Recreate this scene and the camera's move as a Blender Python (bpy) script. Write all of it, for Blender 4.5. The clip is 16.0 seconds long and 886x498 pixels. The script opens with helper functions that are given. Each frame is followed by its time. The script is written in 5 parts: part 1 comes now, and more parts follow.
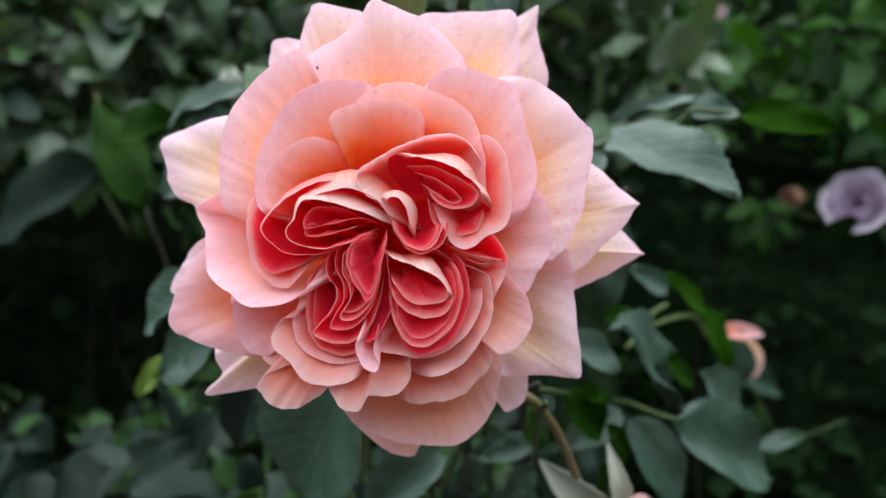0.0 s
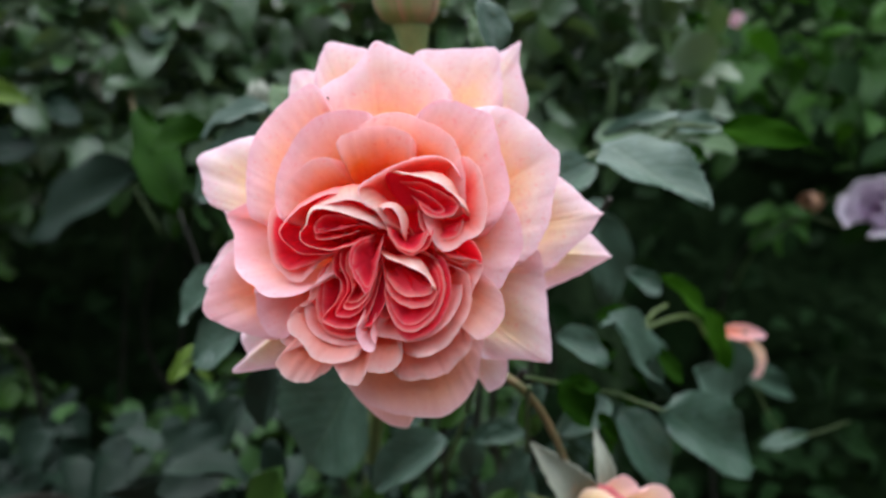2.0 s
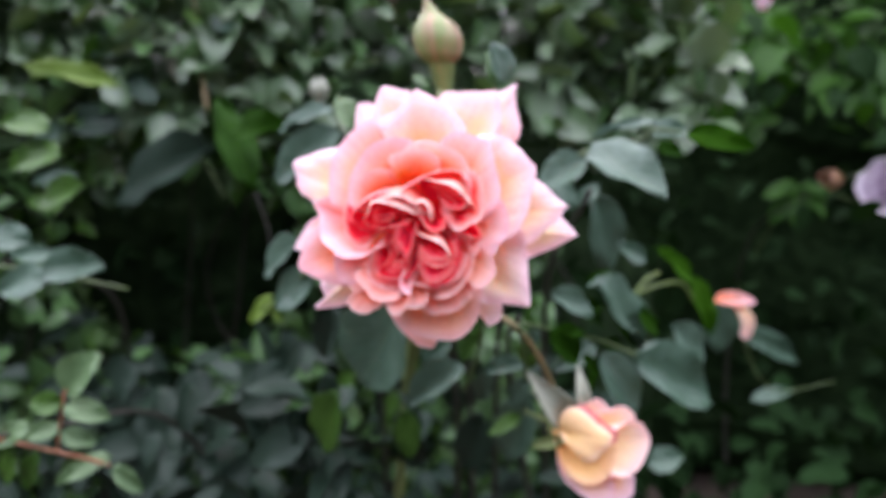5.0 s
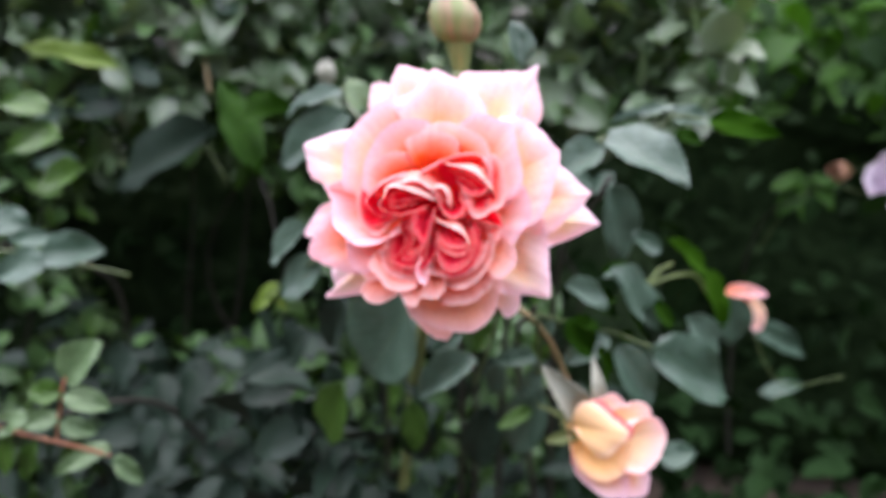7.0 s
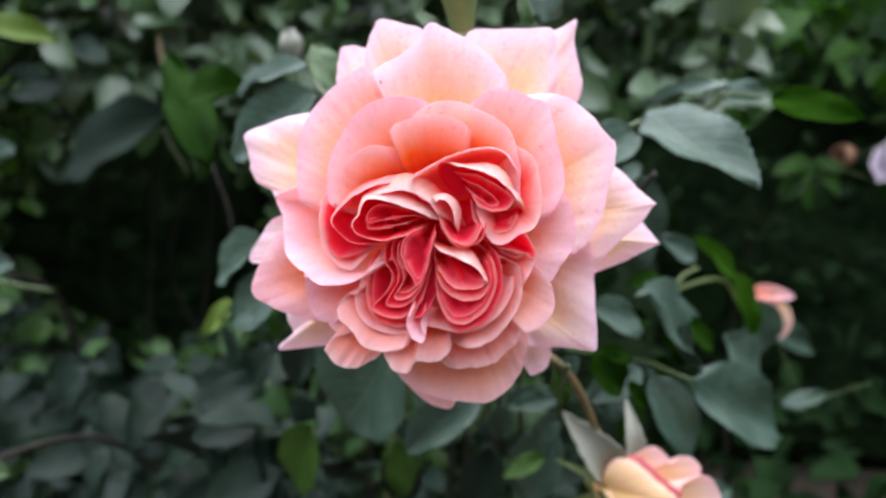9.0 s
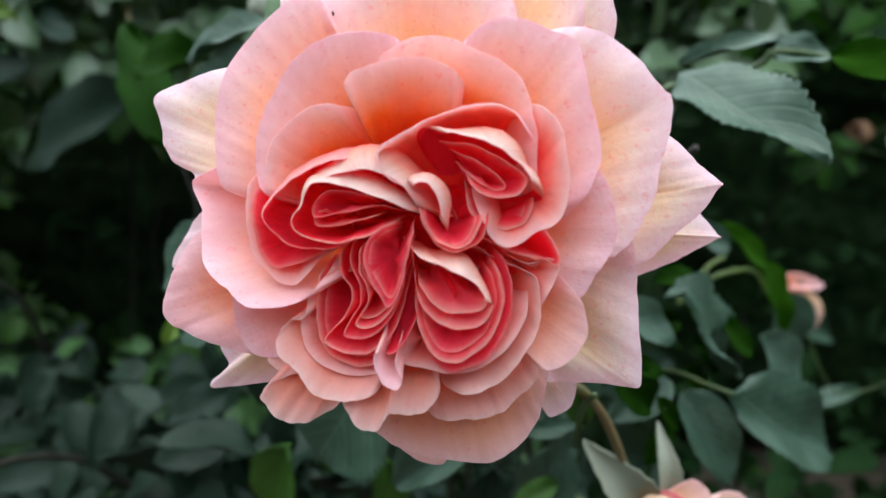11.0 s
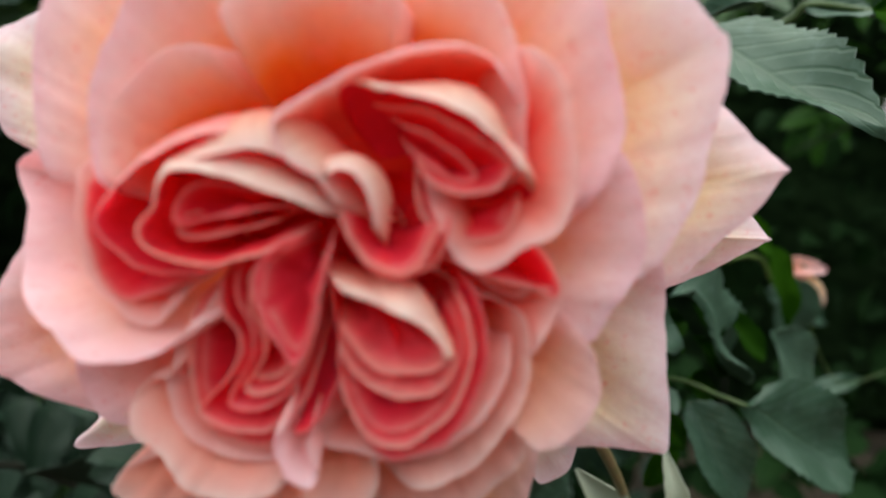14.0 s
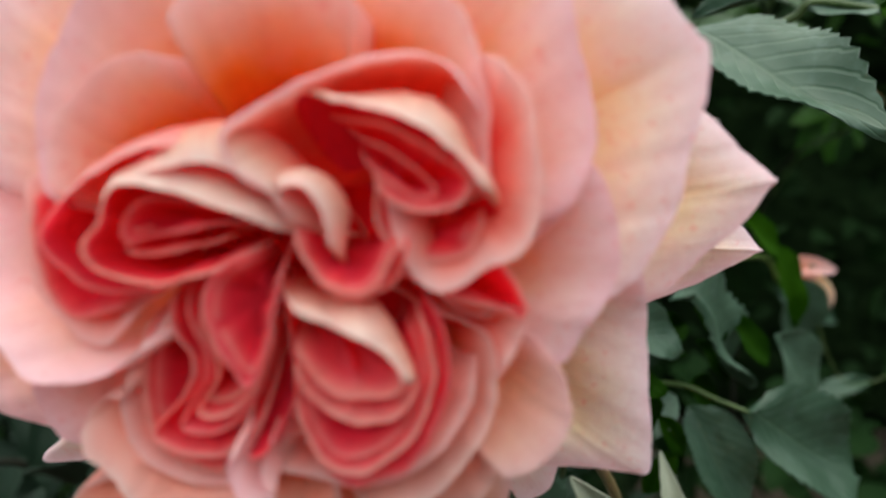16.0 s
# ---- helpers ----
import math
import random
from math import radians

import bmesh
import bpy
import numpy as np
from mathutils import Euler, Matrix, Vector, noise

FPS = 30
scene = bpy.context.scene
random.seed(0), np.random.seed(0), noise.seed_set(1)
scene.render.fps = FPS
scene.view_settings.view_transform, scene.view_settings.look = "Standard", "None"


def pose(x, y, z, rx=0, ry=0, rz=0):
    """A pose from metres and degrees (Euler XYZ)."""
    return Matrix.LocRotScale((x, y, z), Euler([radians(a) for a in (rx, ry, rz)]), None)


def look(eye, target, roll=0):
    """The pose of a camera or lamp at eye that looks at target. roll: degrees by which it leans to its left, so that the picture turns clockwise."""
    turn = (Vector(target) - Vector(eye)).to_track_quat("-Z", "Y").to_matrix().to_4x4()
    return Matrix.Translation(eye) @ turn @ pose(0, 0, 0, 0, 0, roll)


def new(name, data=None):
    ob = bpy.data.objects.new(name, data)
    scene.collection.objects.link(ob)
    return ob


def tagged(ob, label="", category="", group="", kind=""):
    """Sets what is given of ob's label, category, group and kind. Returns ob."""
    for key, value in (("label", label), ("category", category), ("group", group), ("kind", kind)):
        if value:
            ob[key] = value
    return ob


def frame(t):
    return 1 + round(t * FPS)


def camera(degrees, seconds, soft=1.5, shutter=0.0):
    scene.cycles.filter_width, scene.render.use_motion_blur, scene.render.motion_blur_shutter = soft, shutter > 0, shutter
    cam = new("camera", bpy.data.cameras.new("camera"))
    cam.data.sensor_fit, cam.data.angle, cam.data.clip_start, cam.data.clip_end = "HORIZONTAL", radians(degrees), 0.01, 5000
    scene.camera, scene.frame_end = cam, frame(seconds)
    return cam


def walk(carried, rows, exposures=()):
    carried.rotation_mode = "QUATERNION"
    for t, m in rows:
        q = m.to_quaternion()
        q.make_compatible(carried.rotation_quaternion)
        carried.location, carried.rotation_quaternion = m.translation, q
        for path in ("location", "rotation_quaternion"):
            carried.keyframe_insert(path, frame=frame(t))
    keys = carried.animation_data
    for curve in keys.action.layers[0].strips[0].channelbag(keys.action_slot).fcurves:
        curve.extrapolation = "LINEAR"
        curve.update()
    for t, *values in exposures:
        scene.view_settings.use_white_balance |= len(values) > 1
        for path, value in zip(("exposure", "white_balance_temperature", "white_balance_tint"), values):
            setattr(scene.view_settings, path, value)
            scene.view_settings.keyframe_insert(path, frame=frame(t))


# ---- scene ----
# ---- camera ----
cam = camera(62.1, 16.0)
cam.data.dof.use_dof = True
cam.data.dof.focus_distance = 0.137
cam.data.dof.aperture_fstop = 13.6
METRES, EYE, TILT, LEAN, TURN = 0.36, 1.1, -8.0, 0.0, 0.0
ROWS = [
    (0.0, 0.0, 0.0, 0.0, 0.0, 0.0, -0.0),
    (0.5, 0.0132, -0.0089, -0.0, 1.06, 0.05, -0.27),
    (1.0, 0.0278, -0.0229, 0.0002, 1.83, 0.18, -0.35),
    (1.5, 0.0314, -0.0486, -0.0032, 2.14, 0.07, -0.26),
    (2.0, 0.0251, -0.0799, 0.0009, 1.96, 0.06, -0.57),
    (2.5, 0.0337, -0.1127, 0.0084, 2.22, -0.29, -0.55),
    (3.0, 0.0435, -0.1582, 0.0204, 2.71, -0.94, -0.72),
    (3.5, 0.0497, -0.2149, 0.0226, 3.4, -1.25, -0.95),
    (4.0, 0.0593, -0.2676, 0.0247, 4.06, -1.95, -1.14),
    (4.5, 0.0621, -0.3387, 0.0181, 4.76, -2.42, -1.36),
    (7.0, 0.0388, -0.3056, 0.0136, 5.03, -3.62, -2.31),
    (7.5, 0.0361, -0.2538, 0.0288, 4.7, -3.75, -1.91),
    (8.0, 0.0208, -0.1823, 0.0323, 4.1, -4.24, -1.91),
    (8.5, 0.0029, -0.1242, 0.0353, 3.51, -4.67, -2.14),
    (11.0, 0.0011, 0.0734, 0.0324, 3.34, -6.07, -1.23),
    (11.5, 0.0008, 0.1081, 0.0345, 3.07, -6.68, -1.26),
    (12.0, 0.0017, 0.1387, 0.0325, 3.12, -6.82, -1.21),
    (12.5, 0.0046, 0.1515, 0.0345, 3.07, -7.21, -1.16),
    (13.0, 0.0081, 0.159, 0.0339, 3.0, -7.25, -1.12),
    (13.5, 0.0128, 0.175, 0.0331, 3.0, -7.58, -1.04),
    (14.0, 0.0077, 0.1913, 0.0343, 2.09, -7.99, -1.33),
    (14.5, 0.0055, 0.2061, 0.0322, 1.68, -8.02, -1.39),
    (15.0, 0.0105, 0.2063, 0.035, 2.23, -8.32, -1.41),
    (15.5, 0.0158, 0.2035, 0.033, 2.86, -7.91, -0.93),
    (16.0, 0.0208, 0.2026, 0.0396, 2.95, -8.41, -1.4),
]
EXPOSURE = [(0.0, 0.58, 5750.0, 10.0), (3.0, 0.66, 5750.0, 16.0), (5.0, 1.14, 5750.0, 25.0), (7.0, 1.30, 5880.0, 28.0), (8.5, 1.02, 5800.0, 25.0), (10.5, 0.64, 5700.0, 7.0), (12.5, 0.51, 5700.0, 1.0), (14.5, 0.38, 6350.0, 0.0), (16.0, 0.38, 6300.0, 0.0)]
walk(cam, [(t, pose(0, 0, EYE, TILT, LEAN, TURN) @ pose(METRES * x, METRES * y, METRES * z, 90 + pitch, roll, yaw)) for t, x, y, z, yaw, pitch, roll in ROWS], EXPOSURE)

# light passes many thin petals and leaves
scene.cycles.max_bounces, scene.cycles.diffuse_bounces, scene.cycles.transmission_bounces = 40, 32, 32

# ---- daylight: a bright overcast sky ----
SUN_UP, SUN_TURN = 79.0, 340.0
world = bpy.data.worlds.new("overcast_sky")
scene.world = world
world.use_nodes = True
wn = world.node_tree.nodes
sky = wn.new("ShaderNodeTexSky")
sky.sky_type, sky.sun_disc = "NISHITA", False
sky.sun_elevation, sky.sun_rotation = radians(SUN_UP), radians(SUN_TURN)
sky.dust_density, sky.ozone_density = 8.0, 0.3
world.node_tree.links.new(sky.outputs[0], wn["Background"].inputs[0])
wn["Background"].inputs[1].default_value = 0.05
sun = new("sun", bpy.data.lights.new("sun", "SUN"))
sun.data.energy, sun.data.angle, sun.data.color = 5.4, radians(140), (1.0, 0.975, 0.94)
az = radians(SUN_TURN)
sun.matrix_world = look((0, 0, 5), (-math.sin(az) * 3, -math.cos(az) * 3, 5 - 3 * math.tan(radians(SUN_UP))))


# ---- materials ----
def material(name):
    m = bpy.data.materials.new(name)
    m.use_nodes = True
    nt = m.node_tree
    return m, nt, nt.nodes, nt.nodes["Principled BSDF"], nt.links


def ramp(nodes, stops):
    r = nodes.new("ShaderNodeValToRGB")
    for k, (p, c) in enumerate(stops):
        e = r.color_ramp.elements[k] if k < 2 else r.color_ramp.elements.new(p)
        e.position, e.color = p, (*c, 1)
    return r


def petal_material(name, stops, blotch, through_light, blush=None, veins=0.3):
    """Soft petal skin: colour runs with the distance from the rim (1 is 40 mm), with faint veins, blotches and light passing through."""
    m, nt, nodes, bsdf, links = material(name)
    along = nodes.new("ShaderNodeAttribute")
    along.attribute_name = "along"
    across = nodes.new("ShaderNodeAttribute")
    across.attribute_name = "across"
    tex = nodes.new("ShaderNodeTexCoord")
    cloud = nodes.new("ShaderNodeTexNoise")
    cloud.inputs["Scale"].default_value, cloud.inputs["Detail"].default_value = 150, 8
    cloud.inputs["Roughness"].default_value = 0.66
    links.new(tex.outputs["Object"], cloud.inputs["Vector"])
    stretch = nodes.new("ShaderNodeMath")
    stretch.operation = "MULTIPLY_ADD"
    stretch.inputs[1].default_value, stretch.inputs[2].default_value = 1.5, 0.08
    links.new(cloud.outputs["Fac"], stretch.inputs[0])
    rand = nodes.new("ShaderNodeObjectInfo")
    lift = nodes.new("ShaderNodeMath")
    lift.operation = "MULTIPLY_ADD"
    lift.inputs[1].default_value = 0.3
    links.new(rand.outputs["Random"], lift.inputs[0])
    links.new(stretch.outputs[0], lift.inputs[2])
    add = nodes.new("ShaderNodeMath")
    add.operation = "MULTIPLY"
    links.new(along.outputs["Fac"], add.inputs[0])
    links.new(lift.outputs[0], add.inputs[1])
    col = ramp(nodes, stops)
    links.new(add.outputs[0], col.inputs[0])
    tone = col.outputs[0]
    if blush:
        # some petals flush pinker than others, in patches
        part_of = nodes.new("ShaderNodeMath")
        part_of.operation = "MULTIPLY"
        links.new(rand.outputs["Random"], part_of.inputs[0])
        links.new(cloud.outputs["Fac"], part_of.inputs[1])
        flush = nodes.new("ShaderNodeMix")
        flush.data_type = "RGBA"
        links.new(part_of.outputs[0], flush.inputs[0])
        links.new(col.outputs[0], flush.inputs[6])
        flush.inputs[7].default_value = (*blush, 1)
        tone = flush.outputs[2]
    # veins that run from base to rim
    comb = nodes.new("ShaderNodeCombineXYZ")
    vx = nodes.new("ShaderNodeMath")
    vx.operation = "MULTIPLY"
    vx.inputs[1].default_value = 46
    links.new(across.outputs["Fac"], vx.inputs[0])
    links.new(vx.outputs[0], comb.inputs[0])
    vy = nodes.new("ShaderNodeMath")
    vy.operation = "MULTIPLY"
    vy.inputs[1].default_value = 4.5
    links.new(along.outputs["Fac"], vy.inputs[0])
    links.new(vy.outputs[0], comb.inputs[1])
    links.new(rand.outputs["Random"], comb.inputs[2])
    vein = nodes.new("ShaderNodeTexNoise")
    vein.inputs["Scale"].default_value, vein.inputs["Detail"].default_value = 1.0, 3
    links.new(comb.outputs[0], vein.inputs["Vector"])
    # small rosy freckles
    freck = nodes.new("ShaderNodeTexNoise")
    freck.inputs["Scale"].default_value, freck.inputs["Detail"].default_value = 900, 4
    links.new(tex.outputs["Object"], freck.inputs["Vector"])
    fr = ramp(nodes, [(0.60, (0, 0, 0)), (0.74, (1, 1, 1))])
    links.new(freck.outputs["Fac"], fr.inputs[0])
    fm = nodes.new("ShaderNodeMath")
    fm.operation = "MULTIPLY"
    fm.inputs[1].default_value = blotch
    links.new(fr.outputs[0], fm.inputs[0])
    mix = nodes.new("ShaderNodeMix")
    mix.data_type, mix.blend_type = "RGBA", "MULTIPLY"
    links.new(fm.outputs[0], mix.inputs[0])
    links.new(tone, mix.inputs[6])
    mix.inputs[7].default_value = (0.95, 0.55, 0.55, 1)
    vm = nodes.new("ShaderNodeMix")
    vm.data_type, vm.blend_type = "RGBA", "MULTIPLY"
    vr = ramp(nodes, [(0.3, (0.92, 0.82, 0.82)), (0.7, (1, 1, 1))])
    links.new(vein.outputs["Fac"], vr.inputs[0])
    vm.inputs[0].default_value = veins
    links.new(mix.outputs[2], vm.inputs[6])
    links.new(vr.outputs[0], vm.inputs[7])
    # watery mottling of the skin, a millimetre across
    mott = nodes.new("ShaderNodeTexNoise")
    mott.inputs["Scale"].default_value, mott.inputs["Detail"].default_value = 620, 5
    mott.inputs["Roughness"].default_value = 0.7
    links.new(tex.outputs["Object"], mott.inputs["Vector"])
    mr = ramp(nodes, [(0.34, (0.95, 0.87, 0.88)), (0.62, (1, 1, 1))])
    links.new(mott.outputs["Fac"], mr.inputs[0])
    mo = nodes.new("ShaderNodeMix")
    mo.data_type, mo.blend_type = "RGBA", "MULTIPLY"
    mo.inputs[0].default_value = 0.55
    links.new(vm.outputs[2], mo.inputs[6])
    links.new(mr.outputs[0], mo.inputs[7])
    # broader washes of pink, half a centimetre across
    wash = ramp(nodes, [(0.40, (0.985, 0.86, 0.89)), (0.58, (1, 1, 1))])
    links.new(cloud.outputs["Fac"], wash.inputs[0])
    tinted = nodes.new("ShaderNodeMix")
    tinted.data_type, tinted.blend_type = "RGBA", "MULTIPLY"
    tinted.inputs[0].default_value = 0.25
    links.new(mo.outputs[2], tinted.inputs[6])
    links.new(wash.outputs[0], tinted.inputs[7])
    skin_tone = tinted.outputs[2]
    links.new(skin_tone, bsdf.inputs["Base Color"])
    bsdf.inputs["Roughness"].default_value = 0.55
    bsdf.inputs["Specular IOR Level"].default_value = 0.06
    bump = nodes.new("ShaderNodeBump")
    bump.inputs["Strength"].default_value, bump.inputs["Distance"].default_value = 0.2, 0.0005
    links.new(vein.outputs["Fac"], bump.inputs["Height"])
    soft = nodes.new("ShaderNodeBump")
    soft.inputs["Strength"].default_value, soft.inputs["Distance"].default_value = 0.5, 0.0011
    links.new(cloud.outputs["Fac"], soft.inputs["Height"])
    links.new(bump.outputs[0], soft.inputs["Normal"])
    links.new(soft.outputs[0], bsdf.inputs["Normal"])
    tr = nodes.new("ShaderNodeBsdfTranslucent")
    links.new(skin_tone, tr.inputs["Color"])
    ms = nodes.new("ShaderNodeMixShader")
    ms.inputs[0].default_value = through_light
    links.new(bsdf.outputs[0], ms.inputs[1])
    links.new(tr.outputs[0], ms.inputs[2])
    links.new(ms.outputs[0], nodes["Material Output"].inputs["Surface"])
    return m


petal_outer = petal_material("petal_outer", [(0.0, (0.98, 0.86, 0.94)), (0.07, (0.98, 0.89, 0.91)), (0.18, (0.98, 0.92, 0.83)), (0.34, (0.98, 0.91, 0.66)), (0.75, (0.97, 0.85, 0.38))], 0.5, 0.48)
petal_mid = petal_material("petal_mid", [(0.0, (0.98, 0.80, 0.88)), (0.05, (0.98, 0.82, 0.85)), (0.14, (0.98, 0.79, 0.73)), (0.25, (0.98, 0.71, 0.49)), (0.5, (0.97, 0.48, 0.13))], 0.55, 0.55)
petal_peach = petal_material("petal_peach", [(0.0, (0.98, 0.81, 0.77)), (0.03, (0.98, 0.69, 0.63)), (0.10, (0.98, 0.53, 0.42)), (0.22, (0.97, 0.36, 0.18)), (0.5, (0.96, 0.21, 0.04))], 0.4, 0.57)
# petal_mid with shade put into its pink, for left and lower petals
petal_mid_dim = petal_material("petal_mid_dim", [(0.0, (0.97, 0.74, 0.80)), (0.06, (0.97, 0.70, 0.73)), (0.14, (0.97, 0.66, 0.62)), (0.25, (0.97, 0.57, 0.41)), (0.5, (0.96, 0.40, 0.12))], 0.55, 0.50)
petal_low = petal_material("petal_low", [(0.0, (0.98, 0.77, 0.77)), (0.05, (0.98, 0.71, 0.65)), (0.15, (0.98, 0.62, 0.45)), (0.32, (0.97, 0.51, 0.25)), (0.8, (0.95, 0.40, 0.10))], 0.4, 0.54)
petal_glow = petal_material("petal_glow", [(0.0, (0.98, 0.82, 0.82)), (0.08, (0.98, 0.74, 0.66)), (0.17, (0.98, 0.60, 0.38)), (0.27, (0.98, 0.43, 0.09)), (0.45, (0.97, 0.27, 0.02))], 0.6, 0.70)
petal_lip = petal_material("petal_lip", [(0.0, (0.98, 0.80, 0.78)), (0.04, (0.98, 0.65, 0.60)), (0.09, (0.98, 0.42, 0.35)), (0.16, (0.98, 0.18, 0.16)), (0.5, (0.97, 0.035, 0.04))], 0.3, 0.62)
petal_inner = petal_material("petal_inner", [(0.0, (0.98, 0.78, 0.70)), (0.009, (0.98, 0.57, 0.53)), (0.020, (0.98, 0.26, 0.29)), (0.055, (0.98, 0.070, 0.13)), (0.4, (0.97, 0.014, 0.048))], 0.2, 0.74, (0.98, 0.10, 0.24), 0.9)
petal_deep = petal_material("petal_deep", [(0.0, (0.98, 0.50, 0.46)), (0.018, (0.98, 0.20, 0.22)), (0.055, (0.98, 0.046, 0.085)), (0.4, (0.97, 0.010, 0.036))], 0.2, 0.74)
petal_coral = petal_material("petal_coral", [(0.0, (0.98, 0.66, 0.60)), (0.018, (0.98, 0.42, 0.40)), (0.06, (0.98, 0.17, 0.24)), (0.3, (0.97, 0.03, 0.08))], 0.2, 0.70)
petal_hood = petal_material("petal_hood", [(0.0, (0.98, 0.84, 0.83)), (0.05, (0.98, 0.77, 0.74)), (0.09, (0.98, 0.55, 0.47)), (0.15, (0.98, 0.24, 0.17)), (0.35, (0.97, 0.06, 0.04))], 0.25, 0.66)
petal_cream = petal_material("petal_cream", [(0.0, (0.98, 0.92, 0.85)), (0.04, (0.98, 0.86, 0.73)), (0.09, (0.98, 0.66, 0.50)), (0.15, (0.98, 0.38, 0.28)), (0.22, (0.98, 0.18, 0.14)), (0.6, (0.97, 0.06, 0.05))], 0.35, 0.50, None, 0.9)
petal_wrap = petal_material("petal_wrap", [(0.0, (0.98, 0.74, 0.72)), (0.05, (0.98, 0.55, 0.51)), (0.12, (0.98, 0.38, 0.31)), (0.22, (0.98, 0.22, 0.14)), (0.5, (0.97, 0.08, 0.04))], 0.3, 0.6)
petal_back = petal_material("petal_back", [(0.0, (0.98, 0.76, 0.76)), (0.10, (0.98, 0.66, 0.63)), (0.25, (0.98, 0.60, 0.50)), (0.60, (0.96, 0.66, 0.38))], 0.25, 0.50)
petal_yellow = petal_material("petal_yellow", [(0.0, (0.98, 0.84, 0.66)), (0.10, (0.97, 0.81, 0.46)), (0.5, (0.96, 0.78, 0.36)), (1.0, (0.94, 0.74, 0.28))], 0.2, 0.40)
petal_amber = petal_material("petal_amber", [(0.0, (0.97, 0.78, 0.50)), (0.15, (0.96, 0.73, 0.32)), (0.6, (0.94, 0.64, 0.20)), (1.0, (0.90, 0.56, 0.14))], 0.2, 0.40)
petal_shell = petal_material("petal_shell", [(0.0, (0.98, 0.78, 0.76)), (0.08, (0.98, 0.82, 0.72)), (0.22, (0.98, 0.83, 0.58)), (0.6, (0.96, 0.78, 0.36))], 0.3, 0.45)
petal_blush = petal_material("petal_blush", [(0.0, (0.95, 0.36, 0.46)), (0.05, (0.96, 0.48, 0.52)), (0.14, (0.97, 0.80, 0.60)), (1.0, (0.94, 0.76, 0.36))], 0.2, 0.40)
petal_lilac = petal_material("petal_lilac", [(0.0, (0.96, 0.95, 1.0)), (0.4, (0.90, 0.87, 0.97)), (0.9, (0.56, 0.42, 0.56))], 0.2, 0.40)
petal_dry = petal_material("petal_dry", [(0.0, (0.66, 0.44, 0.30)), (0.3, (0.50, 0.31, 0.17)), (0.8, (0.28, 0.16, 0.07))], 0.3, 0.2)


def leaf_material(name, dark, light, rough, glow, gloss=0.45):
    """Rose leaf: waxy blade with a pale midrib, side veins, dull patches and light passing through."""
    m, nt, nodes, bsdf, links = material(name)
    uv = nodes.new("ShaderNodeAttribute")
    uv.attribute_name = "across"
    lv = nodes.new("ShaderNodeAttribute")
    lv.attribute_name = "along"
    tex = nodes.new("ShaderNodeTexCoord")
    geo = nodes.new("ShaderNodeNewGeometry")
    info = nodes.new("ShaderNodeObjectInfo")
    cloud = nodes.new("ShaderNodeTexNoise")
    cloud.inputs["Scale"].default_value, cloud.inputs["Detail"].default_value = 3.2, 4
    links.new(tex.outputs["Object"], cloud.inputs["Vector"])
    both = nodes.new("ShaderNodeMath")
    both.operation = "ADD"
    links.new(geo.outputs["Random Per Island"], both.inputs[0])
    links.new(info.outputs["Random"], both.inputs[1])
    frac = nodes.new("ShaderNodeMath")
    frac.operation = "FRACT"
    links.new(both.outputs[0], frac.inputs[0])
    half = nodes.new("ShaderNodeMath")
    half.operation = "MULTIPLY_ADD"
    half.inputs[1].default_value = 0.45
    links.new(frac.outputs[0], half.inputs[0])
    cs = nodes.new("ShaderNodeMath")
    cs.operation = "MULTIPLY"
    cs.inputs[1].default_value = 0.75
    links.new(cloud.outputs["Fac"], cs.inputs[0])
    links.new(cs.outputs[0], half.inputs[2])
    col = ramp(nodes, [(0.22, dark), (0.85, light)])
    links.new(half.outputs[0], col.inputs[0])
    # midrib and side veins: height from the distance to the rib
    rib = ramp(nodes, [(0.0, (1, 1, 1)), (0.07, (0, 0, 0))])
    links.new(uv.outputs["Fac"], rib.inputs[0])
    ph = nodes.new("ShaderNodeMath")
    ph.operation = "MULTIPLY_ADD"
    ph.inputs[1].default_value = -0.35
    links.new(uv.outputs["Fac"], ph.inputs[0])
    links.new(lv.outputs["Fac"], ph.inputs[2])
    fq = nodes.new("ShaderNodeMath")
    fq.operation = "MULTIPLY"
    fq.inputs[1].default_value = 58
    links.new(ph.outputs[0], fq.inputs[0])
    sn = nodes.new("ShaderNodeMath")
    sn.operation = "SINE"
    links.new(fq.outputs[0], sn.inputs[0])
    vein = ramp(nodes, [(0.55, (0, 0, 0)), (1.0, (0.5, 0.5, 0.5))])
    links.new(sn.outputs[0], vein.inputs[0])
    vs = nodes.new("ShaderNodeMath")
    vs.operation = "ADD"
    links.new(rib.outputs[0], vs.inputs[0])
    links.new(vein.outputs[0], vs.inputs[1])
    vsc = nodes.new("ShaderNodeMath")
    vsc.operation = "MULTIPLY"
    vsc.inputs[1].default_value = 0.30
    links.new(vs.outputs[0], vsc.inputs[0])
    mix = nodes.new("ShaderNodeMix")
    mix.data_type = "RGBA"
    links.new(vsc.outputs[0], mix.inputs[0])
    links.new(col.outputs[0], mix.inputs[6])
    mix.inputs[7].default_value = (light[0] * 1.5 + 0.01, light[1] * 1.35 + 0.01, light[2] * 1.3, 1)
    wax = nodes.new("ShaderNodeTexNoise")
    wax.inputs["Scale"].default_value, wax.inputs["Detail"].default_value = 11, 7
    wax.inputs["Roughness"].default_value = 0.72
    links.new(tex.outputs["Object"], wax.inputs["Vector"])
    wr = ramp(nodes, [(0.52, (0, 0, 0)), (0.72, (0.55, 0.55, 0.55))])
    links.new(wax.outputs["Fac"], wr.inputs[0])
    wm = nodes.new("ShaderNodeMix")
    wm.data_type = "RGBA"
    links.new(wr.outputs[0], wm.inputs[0])
